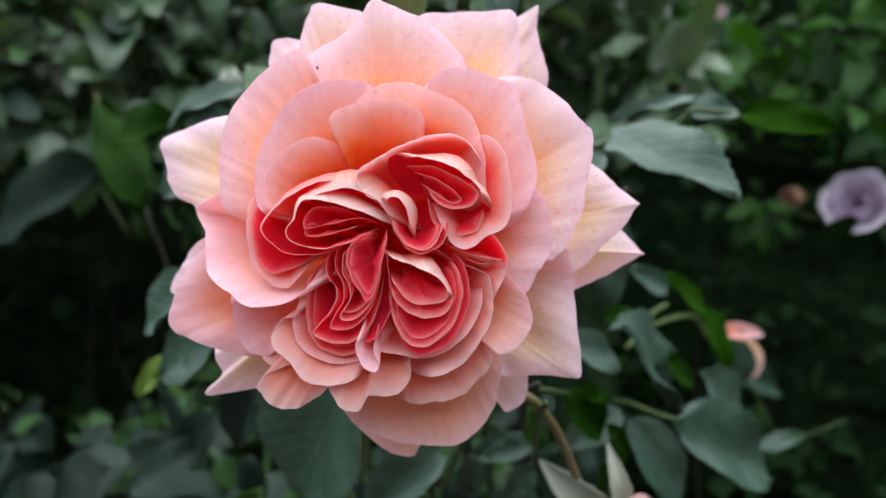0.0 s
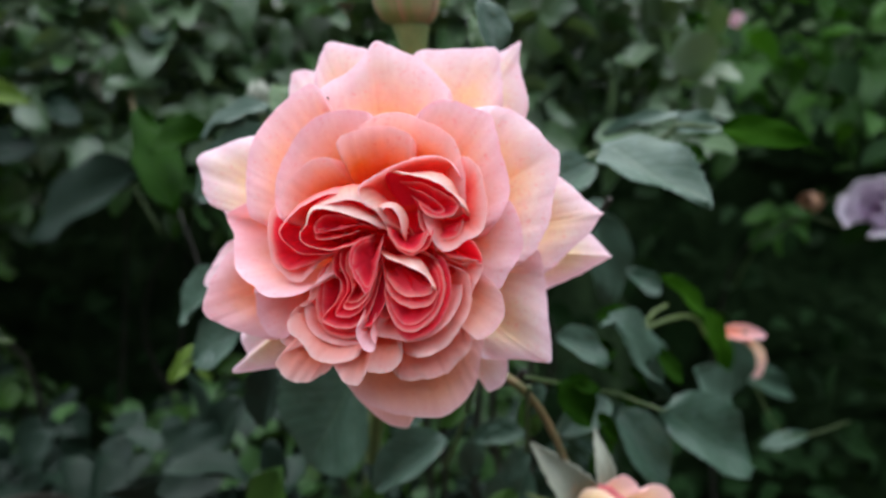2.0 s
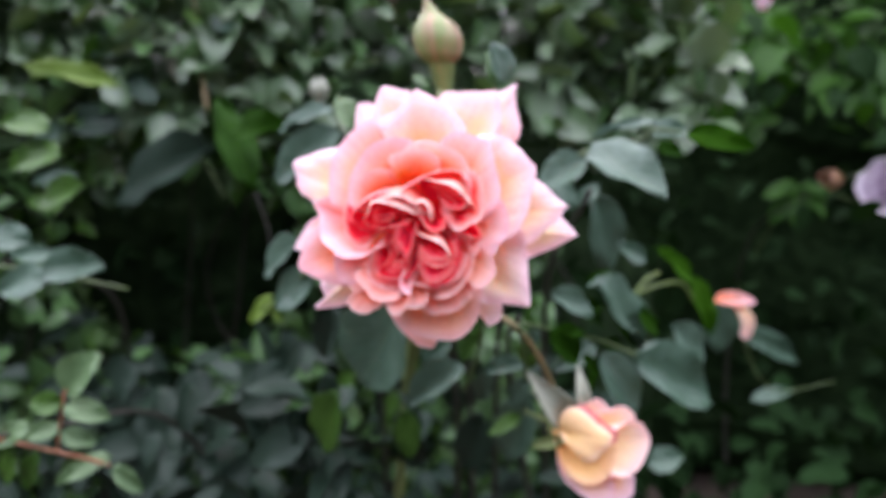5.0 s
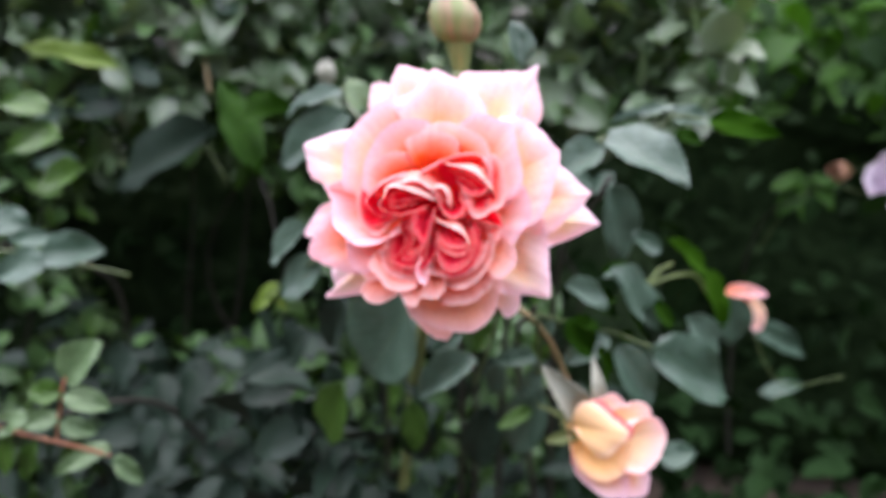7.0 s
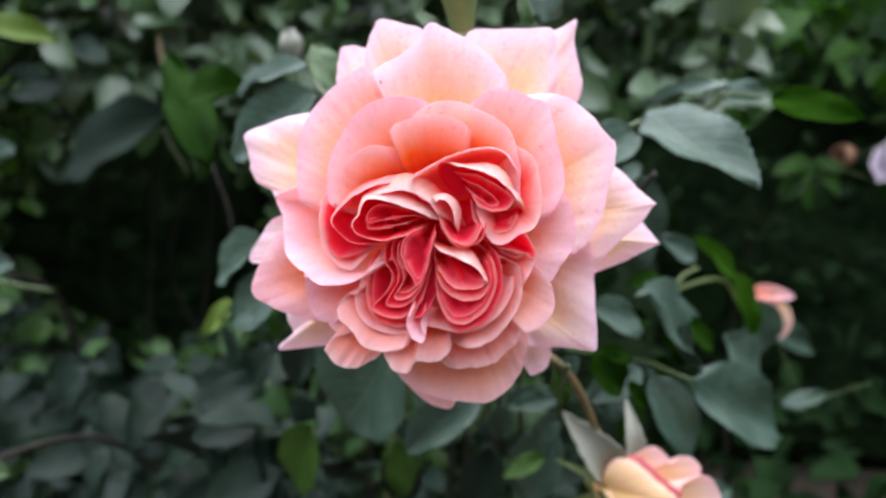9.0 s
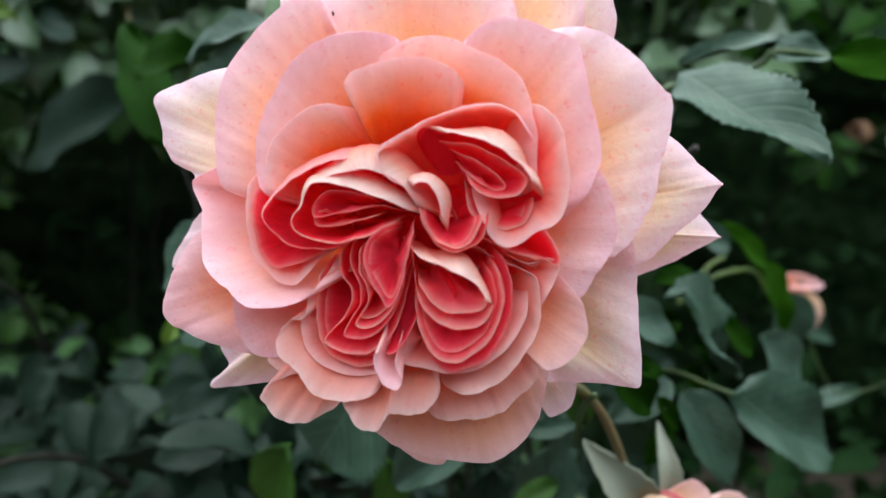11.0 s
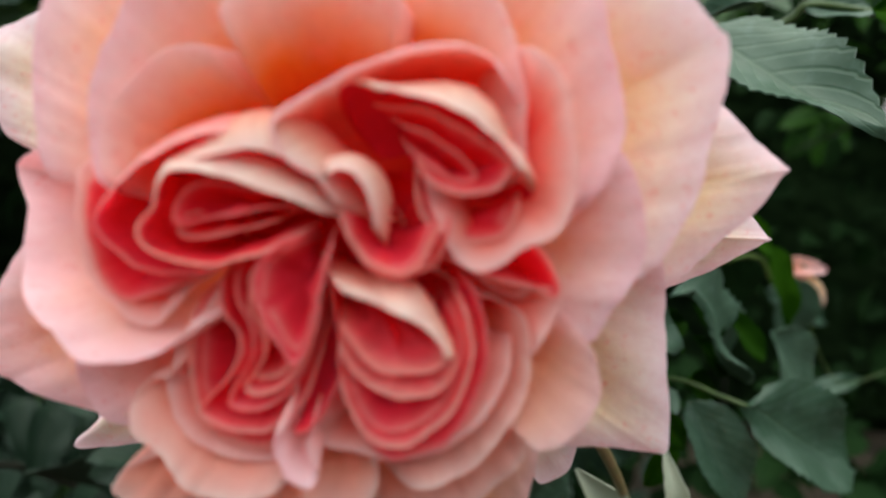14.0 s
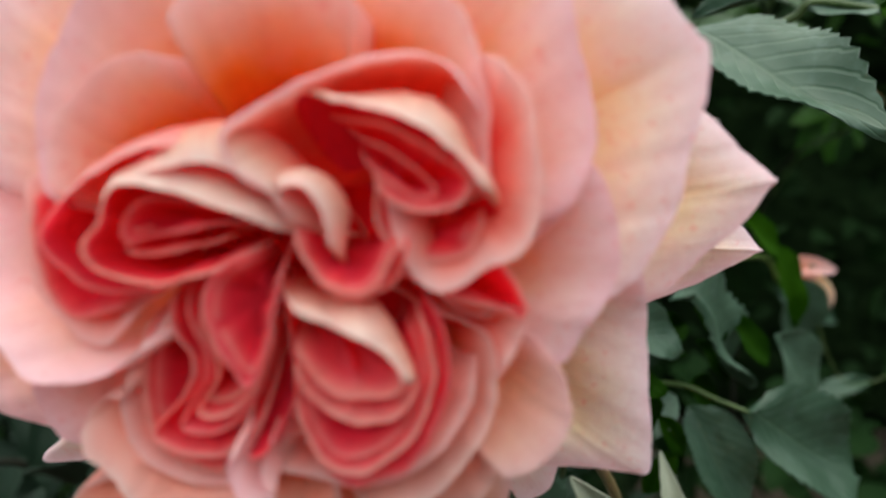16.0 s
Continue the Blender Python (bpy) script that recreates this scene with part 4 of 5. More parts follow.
leaflet(spray_b, (0.081, 0.310, 0.987), (0.100, 0.325, 0.975), 0.55, leaf_fresh, 0, 0.12, 0.15)
leaflet(spray_b, (0.068, 0.290, 0.987), (0.078, 0.290, 0.971), 0.4, leaf_fresh, 0, 0.12, 0.15)
leaflet(spray_b, (0.047, 0.270, 1.006), (0.066, 0.280, 0.985), 0.6, leaf_fresh)
leaflet(spray_b, (0.051, 0.275, 1.006), (0.068, 0.280, 1.001), 0.5, leaf_fresh)
leaflet(spray_b, (0.040, 0.260, 1.009), (0.032, 0.265, 0.993), 0.5, leaf_grey)
leaflet(spray_b, (0.016, 0.262, 0.985), (0.034, 0.260, 0.989), 0.5, leaf_grey)
leaflet(spray_b, (0.036, 0.280, 0.974), (0.026, 0.280, 0.957), 0.6, leaf_grey)
leaflet(spray_b, (0.063, 0.300, 1.010), (0.080, 0.310, 1.011), 0.6, leaf_fresh)
leaflet(spray_b, (0.092, 0.340, 1.020), (0.073, 0.330, 1.022), 0.6, leaf_fresh)
leaflet(spray_b, (0.112, 0.360, 1.027), (0.094, 0.360, 1.041), 0.6, leaf_grey)
leaflet(spray_b, (0.116, 0.330, 0.987), (0.104, 0.340, 1.006), 0.42, leaf_fresh)
leaflet(spray_b, (0.074, 0.290, 0.974), (0.065, 0.290, 0.957), 0.45, leaf_fresh)

spray_c = branch("rose_leaf_spray", "large matte grey-green rose leaves on a twig below the bloom")
stem(spray_c, [(0.012, 0.200, 1.033), (0.009, 0.250, 1.001), (0.005, 0.270, 0.981), (0.000, 0.280, 0.964)], 0.001, 0.001, stem_green)
stem(spray_c, [(0.029, 0.200, 1.028), (0.032, 0.240, 1.004), (0.035, 0.270, 0.976)], 0.0009, 0.0009, stem_green)
leaflet(spray_c, (-0.031, 0.232, 1.024), (-0.055, 0.247, 0.978), 0.93, leaf_grey, 4, 0.05, 0.08)
leaflet(spray_c, (0.002, 0.250, 0.989), (-0.032, 0.256, 0.966), 0.54, leaf_grey, 10, 0.12, 0.3)
leaflet(spray_c, (0.012, 0.270, 0.981), (0.033, 0.272, 0.989), 0.48, leaf_grey, 0, 0.12, 0.3)
leaflet(spray_c, (0.012, 0.250, 1.008), (-0.003, 0.255, 0.992), 0.5, leaf_mid, 0, 0.12, 0.15)
leaflet(spray_c, (0.008, 0.330, 0.931), (0.000, 0.335, 0.885), 0.56, leaf_dimmed, 0, 0.1, 0.3)
leaflet(spray_c, (0.034, 0.300, 0.942), (0.013, 0.300, 0.930), 0.46, leaf_mid, 0, 0.12, 0.15)
leaflet(spray_c, (0.040, 0.320, 0.949), (0.023, 0.325, 0.898), 0.55, leaf_grey, 0, 0.12, 0.3)
leaflet(spray_c, (-0.081, 0.310, 0.948), (-0.097, 0.320, 0.899), 0.55, leaf_mid, 0, 0.12, 0.15)
leaflet(spray_c, (0.031, 0.260, 1.004), (0.039, 0.270, 0.982), 0.45, leaf_mid, 0, 0.12, 0.15)
leaflet(spray_c, (0.014, 0.280, 0.978), (0.009, 0.285, 0.956), 0.55, leaf_grey, 0, 0.12, 0.15)
leaflet(spray_c, (-0.023, 0.270, 0.983), (-0.008, 0.270, 0.996), 0.6, leaf_grey, 0, 0.12, 0.15)
leaflet(spray_c, (-0.042, 0.340, 0.926), (-0.039, 0.340, 0.888), 0.5, leaf_mid, 0, 0.12, 0.15)

spray_d = branch("rose_leaf_spray", "grey-green rose leaves with one yellow-green young leaf")
stem(spray_d, [(-0.057, 0.220, 1.051), (-0.080, 0.245, 1.039), (-0.115, 0.300, 1.012), (-0.137, 0.338, 0.992), (-0.153, 0.360, 0.983)], 0.0008, 0.0008, stem_green)
leaflet(spray_d, (-0.089, 0.262, 1.052), (-0.115, 0.270, 1.031), 0.62, leaf_grey, 0, 0.1, 0.2)
leaflet(spray_d, (-0.080, 0.255, 1.034), (-0.106, 0.262, 1.016), 0.76, leaf_grey, 0, 0.1, 0.15)
leaflet(spray_d, (-0.130, 0.340, 1.000), (-0.150, 0.342, 0.980), 0.5, leaf_yellow, 0, 0.12, 0.15)
leaflet(spray_d, (-0.132, 0.340, 0.991), (-0.125, 0.340, 0.982), 0.5, leaf_yellow, 0, 0.12, 0.15)
leaflet(spray_d, (-0.070, 0.270, 1.012), (-0.086, 0.280, 0.980), 0.6, leaf_dimmed, 0, 0.12, 0.15)
leaflet(spray_d, (-0.128, 0.400, 0.951), (-0.158, 0.410, 0.908), 0.55, leaf_dimmed, 0, 0.12, 0.15)
leaflet(spray_d, (-0.140, 0.410, 0.926), (-0.178, 0.395, 0.911), 0.55, leaf_dimmed, 0, 0.12, 0.15)
leaflet(spray_d, (-0.142, 0.380, 0.900), (-0.156, 0.375, 0.863), 0.5, leaf_dimmed, 0, 0.12, 0.15)
leaflet(spray_d, (-0.101, 0.360, 0.942), (-0.096, 0.360, 0.911), 0.5, leaf_dimmed, 0, 0.12, 0.15)

spray_e = branch("rose_leaf_spray", "wide dull green rose leaves behind the upper petals")
stem(spray_e, [(-0.037, 0.220, 1.094), (-0.058, 0.260, 1.106), (-0.072, 0.285, 1.114), (-0.077, 0.290, 1.125)], 0.001, 0.001, stem_green)
leaflet(spray_e, (-0.073, 0.292, 1.108), (-0.120, 0.302, 1.083), 0.6, leaf_grey, -8, 0.12, 0.12)
leaflet(spray_e, (-0.079, 0.300, 1.121), (-0.117, 0.310, 1.111), 0.46, leaf_grey, 6, 0.12, 0.2)
leaflet(spray_e, (-0.060, 0.270, 1.113), (-0.070, 0.272, 1.130), 0.72, leaf_pale, 0, 0.12, 0.15)
leaflet(spray_e, (0.017, 0.226, 1.135), (0.013, 0.230, 1.155), 0.62, leaf_grey, 12, 0.1, 0.35)
leaflet(spray_e, (0.013, 0.232, 1.135), (0.009, 0.236, 1.151), 0.34, leaf_dark, -30, 0.12, 0.15)
leaflet(spray_e, (-0.027, 0.240, 1.138), (-0.017, 0.245, 1.135), 0.6, leaf_pale, 0, 0.12, 0.15)
leaflet(spray_e, (0.043, 0.300, 1.088), (0.060, 0.300, 1.097), 0.6, leaf_grey, 0, 0.12, 0.15)
leaflet(spray_e, (0.062, 0.340, 1.063), (0.048, 0.340, 1.085), 0.6, leaf_grey, 0, 0.12, 0.15)

spray_f = branch("rose_leaf_spray", "fresh upright green rose leaf on a slim stalk")
stem(spray_f, [(-0.161, 0.430, 1.015), (-0.165, 0.430, 1.036), (-0.172, 0.430, 1.056), (-0.181, 0.440, 1.072)], 0.0009, 0.0009, cane_dark)
leaflet(spray_f, (-0.156, 0.380, 1.066), (-0.217, 0.470, 1.141), 0.225, leaf_fresh, 8, 0.12, 0.05)
leaflet(spray_f, (-0.176, 0.400, 1.104), (-0.131, 0.360, 1.114), 0.46, leaf_fresh, 10, 0.15, 0.2)
leaflet(spray_f, (-0.299, 0.660, 1.077), (-0.450, 0.680, 1.022), 0.42, leaf_dimmed, -15, 0.2, 0.2)
leaflet(spray_f, (-0.435, 0.720, 1.096), (-0.517, 0.730, 1.105), 0.56, leaf_dimmed, -8, 0.12, 0.15)
leaflet(spray_f, (-0.400, 0.660, 1.140), (-0.515, 0.660, 1.172), 0.24, leaf_yellow, 0, 0.12, 0.15)
leaflet(spray_f, (-0.398, 0.740, 1.124), (-0.456, 0.745, 1.165), 0.4, leaf_grey, 0, 0.12, 0.15)
leaflet(spray_f, (-0.493, 0.700, 1.095), (-0.544, 0.700, 1.055), 0.6, leaf_grey, 0, 0.12, 0.15)
leaflet(spray_f, (-0.481, 0.700, 1.035), (-0.540, 0.700, 1.034), 0.5, leaf_grey, 0, 0.12, 0.15)
leaflet(spray_f, (-0.503, 0.700, 0.999), (-0.549, 0.700, 1.011), 0.55, leaf_mid, 0, 0.12, 0.15)
leaflet(spray_f, (-0.322, 0.720, 1.207), (-0.287, 0.740, 1.224), 0.75, leaf_grey, 0, 0.12, 0.15)
leaflet(spray_f, (-0.420, 0.750, 1.185), (-0.510, 0.760, 1.195), 0.45, leaf_grey, 0, 0.12, 0.15)
leaflet(spray_f, (-0.281, 0.800, 1.156), (-0.252, 0.800, 1.189), 0.6, leaf_grey, 0, 0.12, 0.15)
stem(spray_f, [(-0.321, 0.700, 1.118), (-0.333, 0.720, 1.152), (-0.343, 0.740, 1.197), (-0.357, 0.760, 1.249)], 0.0016, 0.0016, stem_brown)

spray_g = branch("rose_leaf_spray", "pale fresh rose leaflets on a reddish twig")
stem(spray_g, [(-0.245, 0.200, 0.962), (-0.232, 0.215, 0.950), (-0.212, 0.230, 0.937), (-0.199, 0.250, 0.921)], 0.0012, 0.0012, stem_red)
stem(spray_g, [(-0.215, 0.228, 0.940), (-0.210, 0.225, 0.956), (-0.205, 0.222, 0.972), (-0.203, 0.222, 0.978)], 0.0009, 0.0009, stem_red)
leaflet(spray_g, (-0.204, 0.222, 0.976), (-0.185, 0.220, 0.998), 0.78, leaf_pale, roll=10, arch=0.12, fold=0.15)
leaflet(spray_g, (-0.205, 0.222, 0.970), (-0.224, 0.220, 0.969), 0.72, leaf_mid, roll=-10, arch=0.12, fold=0.15)
leaflet(spray_g, (-0.205, 0.222, 0.968), (-0.182, 0.225, 0.962), 0.6, leaf_pale, roll=0, arch=0.12, fold=0.15)
leaflet(spray_g, (-0.210, 0.225, 0.953), (-0.233, 0.225, 0.950), 0.55, leaf_pale, roll=0, arch=0.12, fold=0.15)
leaflet(spray_g, (-0.210, 0.225, 0.951), (-0.191, 0.225, 0.947), 0.6, leaf_pale, roll=0, arch=0.12, fold=0.15)
leaflet(spray_g, (-0.219, 0.215, 0.960), (-0.241, 0.210, 0.949), 0.5, leaf_pale, roll=0, arch=0.12, fold=0.15)
leaflet(spray_g, (-0.231, 0.217, 0.946), (-0.238, 0.215, 0.924), 0.5, leaf_mid, roll=0, arch=0.12, fold=0.15)
leaflet(spray_g, (-0.221, 0.220, 0.943), (-0.230, 0.220, 0.919), 0.5, leaf_mid, roll=0, arch=0.12, fold=0.15)
leaflet(spray_g, (-0.198, 0.250, 0.927), (-0.228, 0.240, 0.914), 0.42, leaf_pale, roll=0, arch=0.12, fold=0.15)
leaflet(spray_g, (-0.197, 0.250, 0.921), (-0.181, 0.250, 0.905), 0.5, leaf_pale, roll=0, arch=0.12, fold=0.15)

spray_h = branch("rose_leaf_spray", "rounded grey rose leaflets on a thin twig")
stem(spray_h, [(-0.323, 0.320, 1.018), (-0.284, 0.320, 1.017), (-0.264, 0.330, 1.010), (-0.236, 0.350, 0.998)], 0.0011, 0.0011, stem_green)
leaflet(spray_h, (-0.270, 0.310, 1.020), (-0.229, 0.305, 1.025), 0.62, leaf_grey, roll=0, arch=0.12, fold=0.15)
leaflet(spray_h, (-0.270, 0.315, 1.013), (-0.307, 0.315, 1.005), 0.7, leaf_grey, roll=0, arch=0.12, fold=0.15)
leaflet(spray_h, (-0.274, 0.330, 1.023), (-0.308, 0.330, 1.026), 0.4, leaf_grey, roll=0, arch=0.12, fold=0.15)
leaflet(spray_h, (-0.296, 0.340, 1.030), (-0.332, 0.340, 1.037), 0.6, leaf_grey, roll=0, arch=0.12, fold=0.15)
leaflet(spray_h, (-0.305, 0.420, 1.060), (-0.348, 0.420, 1.046), 0.6, leaf_mid, roll=0, arch=0.12, fold=0.15)
leaflet(spray_h, (-0.321, 0.420, 1.086), (-0.369, 0.420, 1.076), 0.6, leaf_mid, roll=0, arch=0.12, fold=0.15)
leaflet(spray_h, (-0.329, 0.420, 1.103), (-0.370, 0.420, 1.111), 0.6, leaf_mid, roll=0, arch=0.12, fold=0.15)

spray_i = branch("rose_leaf_spray", "soft mid-green leaves beside the lilac flower")
for tip in ((0.467, 1.165, 0.943), (0.514, 1.160, 0.932), (0.562, 1.165, 0.957), (0.452, 1.170, 0.990), (0.563, 1.170, 0.998)):
    leaflet(spray_i, (0.512, 1.175, 1.006), tip, 0.55, leaf_bush)
stem(spray_i, [(0.470, 1.25, 0.86), (0.490, 1.22, 0.93), (0.512, 1.18, 1.006), (0.60, 1.20, 0.985), (0.70, 1.24, 0.95)], 0.002, 0.002, stem_green)


# ---- buds and other flowers ----
def shell(r, length, a0, a1, spread, tip, mats, curl=0.0, rows=12, cols=11):
    """A bud petal wrapped round the bud's axis (z) from angle a0 to a1 degrees; spread opens its upper part, curl rolls the rim out."""
    grid = np.zeros((cols, rows, 3))
    along, across = np.zeros((cols, rows)), np.zeros((cols, rows))
    for i in range(cols):
        u = i / (cols - 1)
        a = radians(a0 + (a1 - a0) * u)
        top = 1.0 - tip * (2 * u - 1) ** 2
        for j in range(rows):
            v = j / (rows - 1)
            h = v * top
            rr = r * (math.sin(min(1.0, 0.06 + h * 1.25) * math.pi / 2) ** 0.9) * (1 - (1 - spread) * max(0.0, h - 0.45) ** 2 * 2.2)
            rr += curl * r * max(0.0, v - 0.8) ** 2 * 10
            wob = 1 + 0.05 * noise.noise(Vector((a * 1.3, h * 3, r * 200))) + 0.10 * v ** 3 * noise.noise(Vector((a * 4, r * 900, 1)))
            grid[i, j] = (rr * wob * math.cos(a), rr * wob * math.sin(a), length * h - curl * length * max(0.0, v - 0.85) ** 2 * 3)
            along[i, j], across[i, j] = (top - h) * length * 25, u
    verts, faces, fm, src = skin(grid, r * 0.02, -grid * np.array([1, 1, 0]))
    return mesh_from("petal", verts, faces, mats, fm, along.ravel()[src], across.ravel()[src])


def sepal_mesh(length, width, bend):
    grid = np.zeros((12, 5, 3))
    for i in range(12):
        v = i / 11
        w = width * (1 - v) ** 0.8 * (0.55 + 1.1 * v if v < 0.4 else 1.0)
        for j in range(5):
            u = j / 2 - 1
            grid[i, j] = (u * w, bend * length * v * v + 0.5 * abs(u) * w, length * v)
    verts, faces, fm, src = skin(grid, width * 0.12, np.array([0, 1.0, 0]))
    return mesh_from("sepal", verts, faces, [sepal_green])


def lathe(profile, sides, mats):
    verts, faces = [], []
    for z, r in profile:
        for k in range(sides):
            w = 2 * math.pi * k / sides
            verts.append((r * math.cos(w), r * math.sin(w), z))
    for i in range(len(profile) - 1):
        for k in range(sides):
            k2 = (k + 1) % sides
            faces.append((i * sides + k, i * sides + k2, (i + 1) * sides + k2, (i + 1) * sides + k))
    return mesh_from("receptacle", verts, faces, mats)


def bud_at(name, label, category, foot, top):
    """An Empty at the foot of a flower whose z axis points to its top."""
    ob = tagged(new(name), label, category)
    d = Vector(top) - Vector(foot)
    ob.matrix_world = Matrix.Translation(foot) @ d.to_track_quat("Z", "Y").to_matrix().to_4x4()
    return ob, d.length


def place_sepal(parent, angle, out, me, lift=0.0, tilt=0.0):
    ob = child("sepal", me, parent)
    ob.matrix_basis = pose(0, 0, lift, 0, 0, angle) @ pose(0, out, 0, tilt, 0, 0)
    return ob


def rooted(parent, top, foot, mat):
    """A cane that carries parent's twig, from the soil up to the given point."""
    a, f = Vector(top), Vector(foot)
    mid = [a, a.lerp(f, 0.10) + Vector((-0.01, 0.20, -0.01)), a.lerp(f, 0.45) + Vector((0.0, 0.26, 0.03)), f]
    inv = parent.matrix_basis.inverted()
    return stem(parent, [tuple(inv @ p) for p in mid], 0.0012, 0.0045, mat)


def free_sepal(parent, base, tip, width, name="sepal", mats=None, blunt=1.35):
    """A narrow pointed sepal or loose petal bent away from its flower, from base to tip."""
    d = Vector(tip) - Vector(base)
    y = d.normalized()
    x = y.cross(Vector((0, -0.9, 0.4))).normalized()
    m = Matrix((x, y, x.cross(y))).transposed().to_4x4()
    grid = np.zeros((14, 7, 3))
    for i in range(14):
        v = i / 13
        w = 0.95 * width * (v + 0.06) ** 0.45 * (1 - v) ** blunt + 0.004
        for j in range(7):
            u = j / 3 - 1
            grid[i, j] = (u * w * (1 + 0.06 * math.sin(9 * i + u)), v, 0.8 * w * u * u + 0.13 * math.sin(4.2 * v))
    verts, faces, fm, src = skin(grid, 0.012, np.array([0, 0, 1.0]))
    al = np.tile(np.linspace(1, 0, 14)[:, None], (1, 7)).ravel()[src] * d.length * 9
    ac = np.tile(np.abs(np.linspace(-1, 1, 7))[None], (14, 1)).ravel()[src]
    ob = child(name, mesh_from(name, verts, faces, mats or [sepal_green], fm if mats else None, al, ac), parent)
    ob.matrix_basis = parent.matrix_basis.inverted() @ Matrix.Translation(base) @ m @ Matrix.Scale(d.length, 4)
    return ob


def swollen(axis, radii, a0, a1, lap, mats, name, cols=13, rows=26):
    """A sector of a bud from angle a0 to a1 round a bent axis (x, z in millimetres); lap lifts one edge over its neighbour."""
    way = spline([(x, 0, z) for x, z in axis], rows)
    wide = spline([(r, 0, 0) for r in radii], rows)[:, 0]
    grid, across = np.zeros((cols, rows, 3)), np.zeros((cols, rows))
    for i in range(cols):
        u = i / (cols - 1)
        for j in range(rows):
            v = j / (rows - 1)
            a = radians(a0 + (a1 - a0) * u)
            r = wide[j] * (1 + lap * (1 - u) - 0.03 * math.sin(math.pi * u) ** 8 * v) + 0.25 * noise.noise(Vector((a * 2, v * 5, a0)))  * (1 - v)
            grid[i, j] = way[j] + np.array((r * math.cos(a), r * math.sin(a), 0))
            across[i, j] = u
    along = np.tile(np.linspace(1, 0, rows)[None], (cols, 1))
    verts, faces, fm, src = skin(grid, 0.3, grid - way[None])
    return mesh_from(name, verts * 0.001, faces, mats, fm, along.ravel()[src], across.ravel()[src])


bud = tagged(new("rose_bud"), "plump closed green rose bud flushed with red", "flower bud")
bud.matrix_world = pose(-0.0092, 0.222, 1.132)
child("receptacle", swollen([(0, 0), (-0.8, 6.3), (-1.4, 10.5), (-1.8, 13.0), (-2.1, 15)], [3.6, 4.9, 5.9, 6.3, 5.6], 0, 360, 0, (bud_stem, bud_stem), "receptacle", 25, 12), bud)
child("petal", swollen([(-1.8, 13.0), (-2.5, 17), (-3.1, 22.5), (-4.4, 28.6), (-6.0, 32)], [5.6, 9.4, 10.3, 7.6, 2.0], 0, 360, 0, (petal_back, petal_back), "petal", 25, 16), bud)
for k in range(5):
    child("sepal", swollen([(-1.7, 12.0), (-2.1, 13.6), (-2.5, 16.5), (-3.1, 22.5), (-4.4, 28.6), (-6.5, 33.5), (-8.6, 38.4), (-10.6 - 0.3 * k, 43.0 + 0.6 * k)], [6.2, 8.2, 9.9, 10.7, 8.5, 4.0, 1.6, 0.5], 72 * k - 104, 72 * k - 22, 0.07, (bud_skin, bud_skin), "sepal"), bud)
stem(bud, [(0, 0, 0.0005), (0.001, 0.002, -0.024), (0.0, 0.02, -0.064), (-0.02, 0.08, -0.124), (-0.05, 0.22, -0.30), (-0.08, 0.30, -0.70), (-0.08, 0.32, -1.132)], 0.0036, 0.0046, bud_stem)


def draped_petal(parent, base, rim, bulge, mats, rows=12):
    """A bud petal from its base to its rim, a smooth line through a few controls (millimetres); bulge swells it towards z."""
    n = 5 * len(rim) + 4
    edge = spline(rim, n)
    for k in range(n):
        edge[k] += np.array(noise.noise_vector(Vector(edge[k]) * 0.25)) * 0.5
    b = np.array(base, dtype=float)
    turn = np.linspace(0, 1, n)[:, None]
    p0 = b + (edge - edge.mean(axis=0)) * 0.12
    mid = (p0 + edge) / 2 + np.array([0, 0, 1.0]) * bulge * np.sin(np.pi * turn) ** 0.5
    grid = np.zeros((n, rows, 3))
    rr = np.linspace(0, 1, rows)
    for j, r in enumerate(rr):
        grid[:, j] = (1 - r) ** 2 * p0 + 2 * r * (1 - r) * mid + r * r * edge
    step = np.linalg.norm(np.diff(grid, axis=1), axis=2)
    along = np.concatenate([np.cumsum(step[:, ::-1], axis=1)[:, ::-1], np.zeros((n, 1))], axis=1) / 40
    across = np.tile(turn, (1, rows))
    verts, faces, fm, src = skin(grid, 0.25, np.array([0, 0, 1.0]))
    return child("petal", mesh_from("petal", verts * 0.001, faces, mats, fm, along.ravel()[src], across.ravel()[src]), parent)


bud = tagged(new("rose_bud"), "half-open yellow rose bud with pink petal rims, nodding", "flower bud")
bud.matrix_world = pose(0.0756, 0.2500, 0.9500, 82, 0, 3)
draped_petal(bud, (-23.5, 5.9, -9), [(-17.2, 15.9, 1), (-13.8, 19.6, 2), (-9.9, 22.6, 3), (-4.1, 25.5, 3), (0.1, 22.9, 3), (2.9, 19.3, 4), (7.2, 21.5, 3), (11.9, 21.1, 3), (15.2, 17.0, 3), (15.3, 11.6, 2)], 3, (petal_shell, petal_shell))
draped_petal(bud, (-20.8, -2.8, -12), [(-22.6, -12.2, -3), (-19.7, -19.4, -1), (-12.9, -25.1, 1), (-4.0, -30.0, 2), (4.8, -27.9, 2), (7.5, -18.7, 2)], 2, (petal_mid, petal_mid))
draped_petal(bud, (-19.5, -2.1, -10), [(-4.3, -20.1, 4), (1.7, -15.0, 6), (7.9, -15.1, 7), (14.5, -14.1, 6), (16.6, -20.2, 4), (14.6, -27.6, 2), (3.6, -30.8, 1)], 4, (petal_mid, petal_mid))
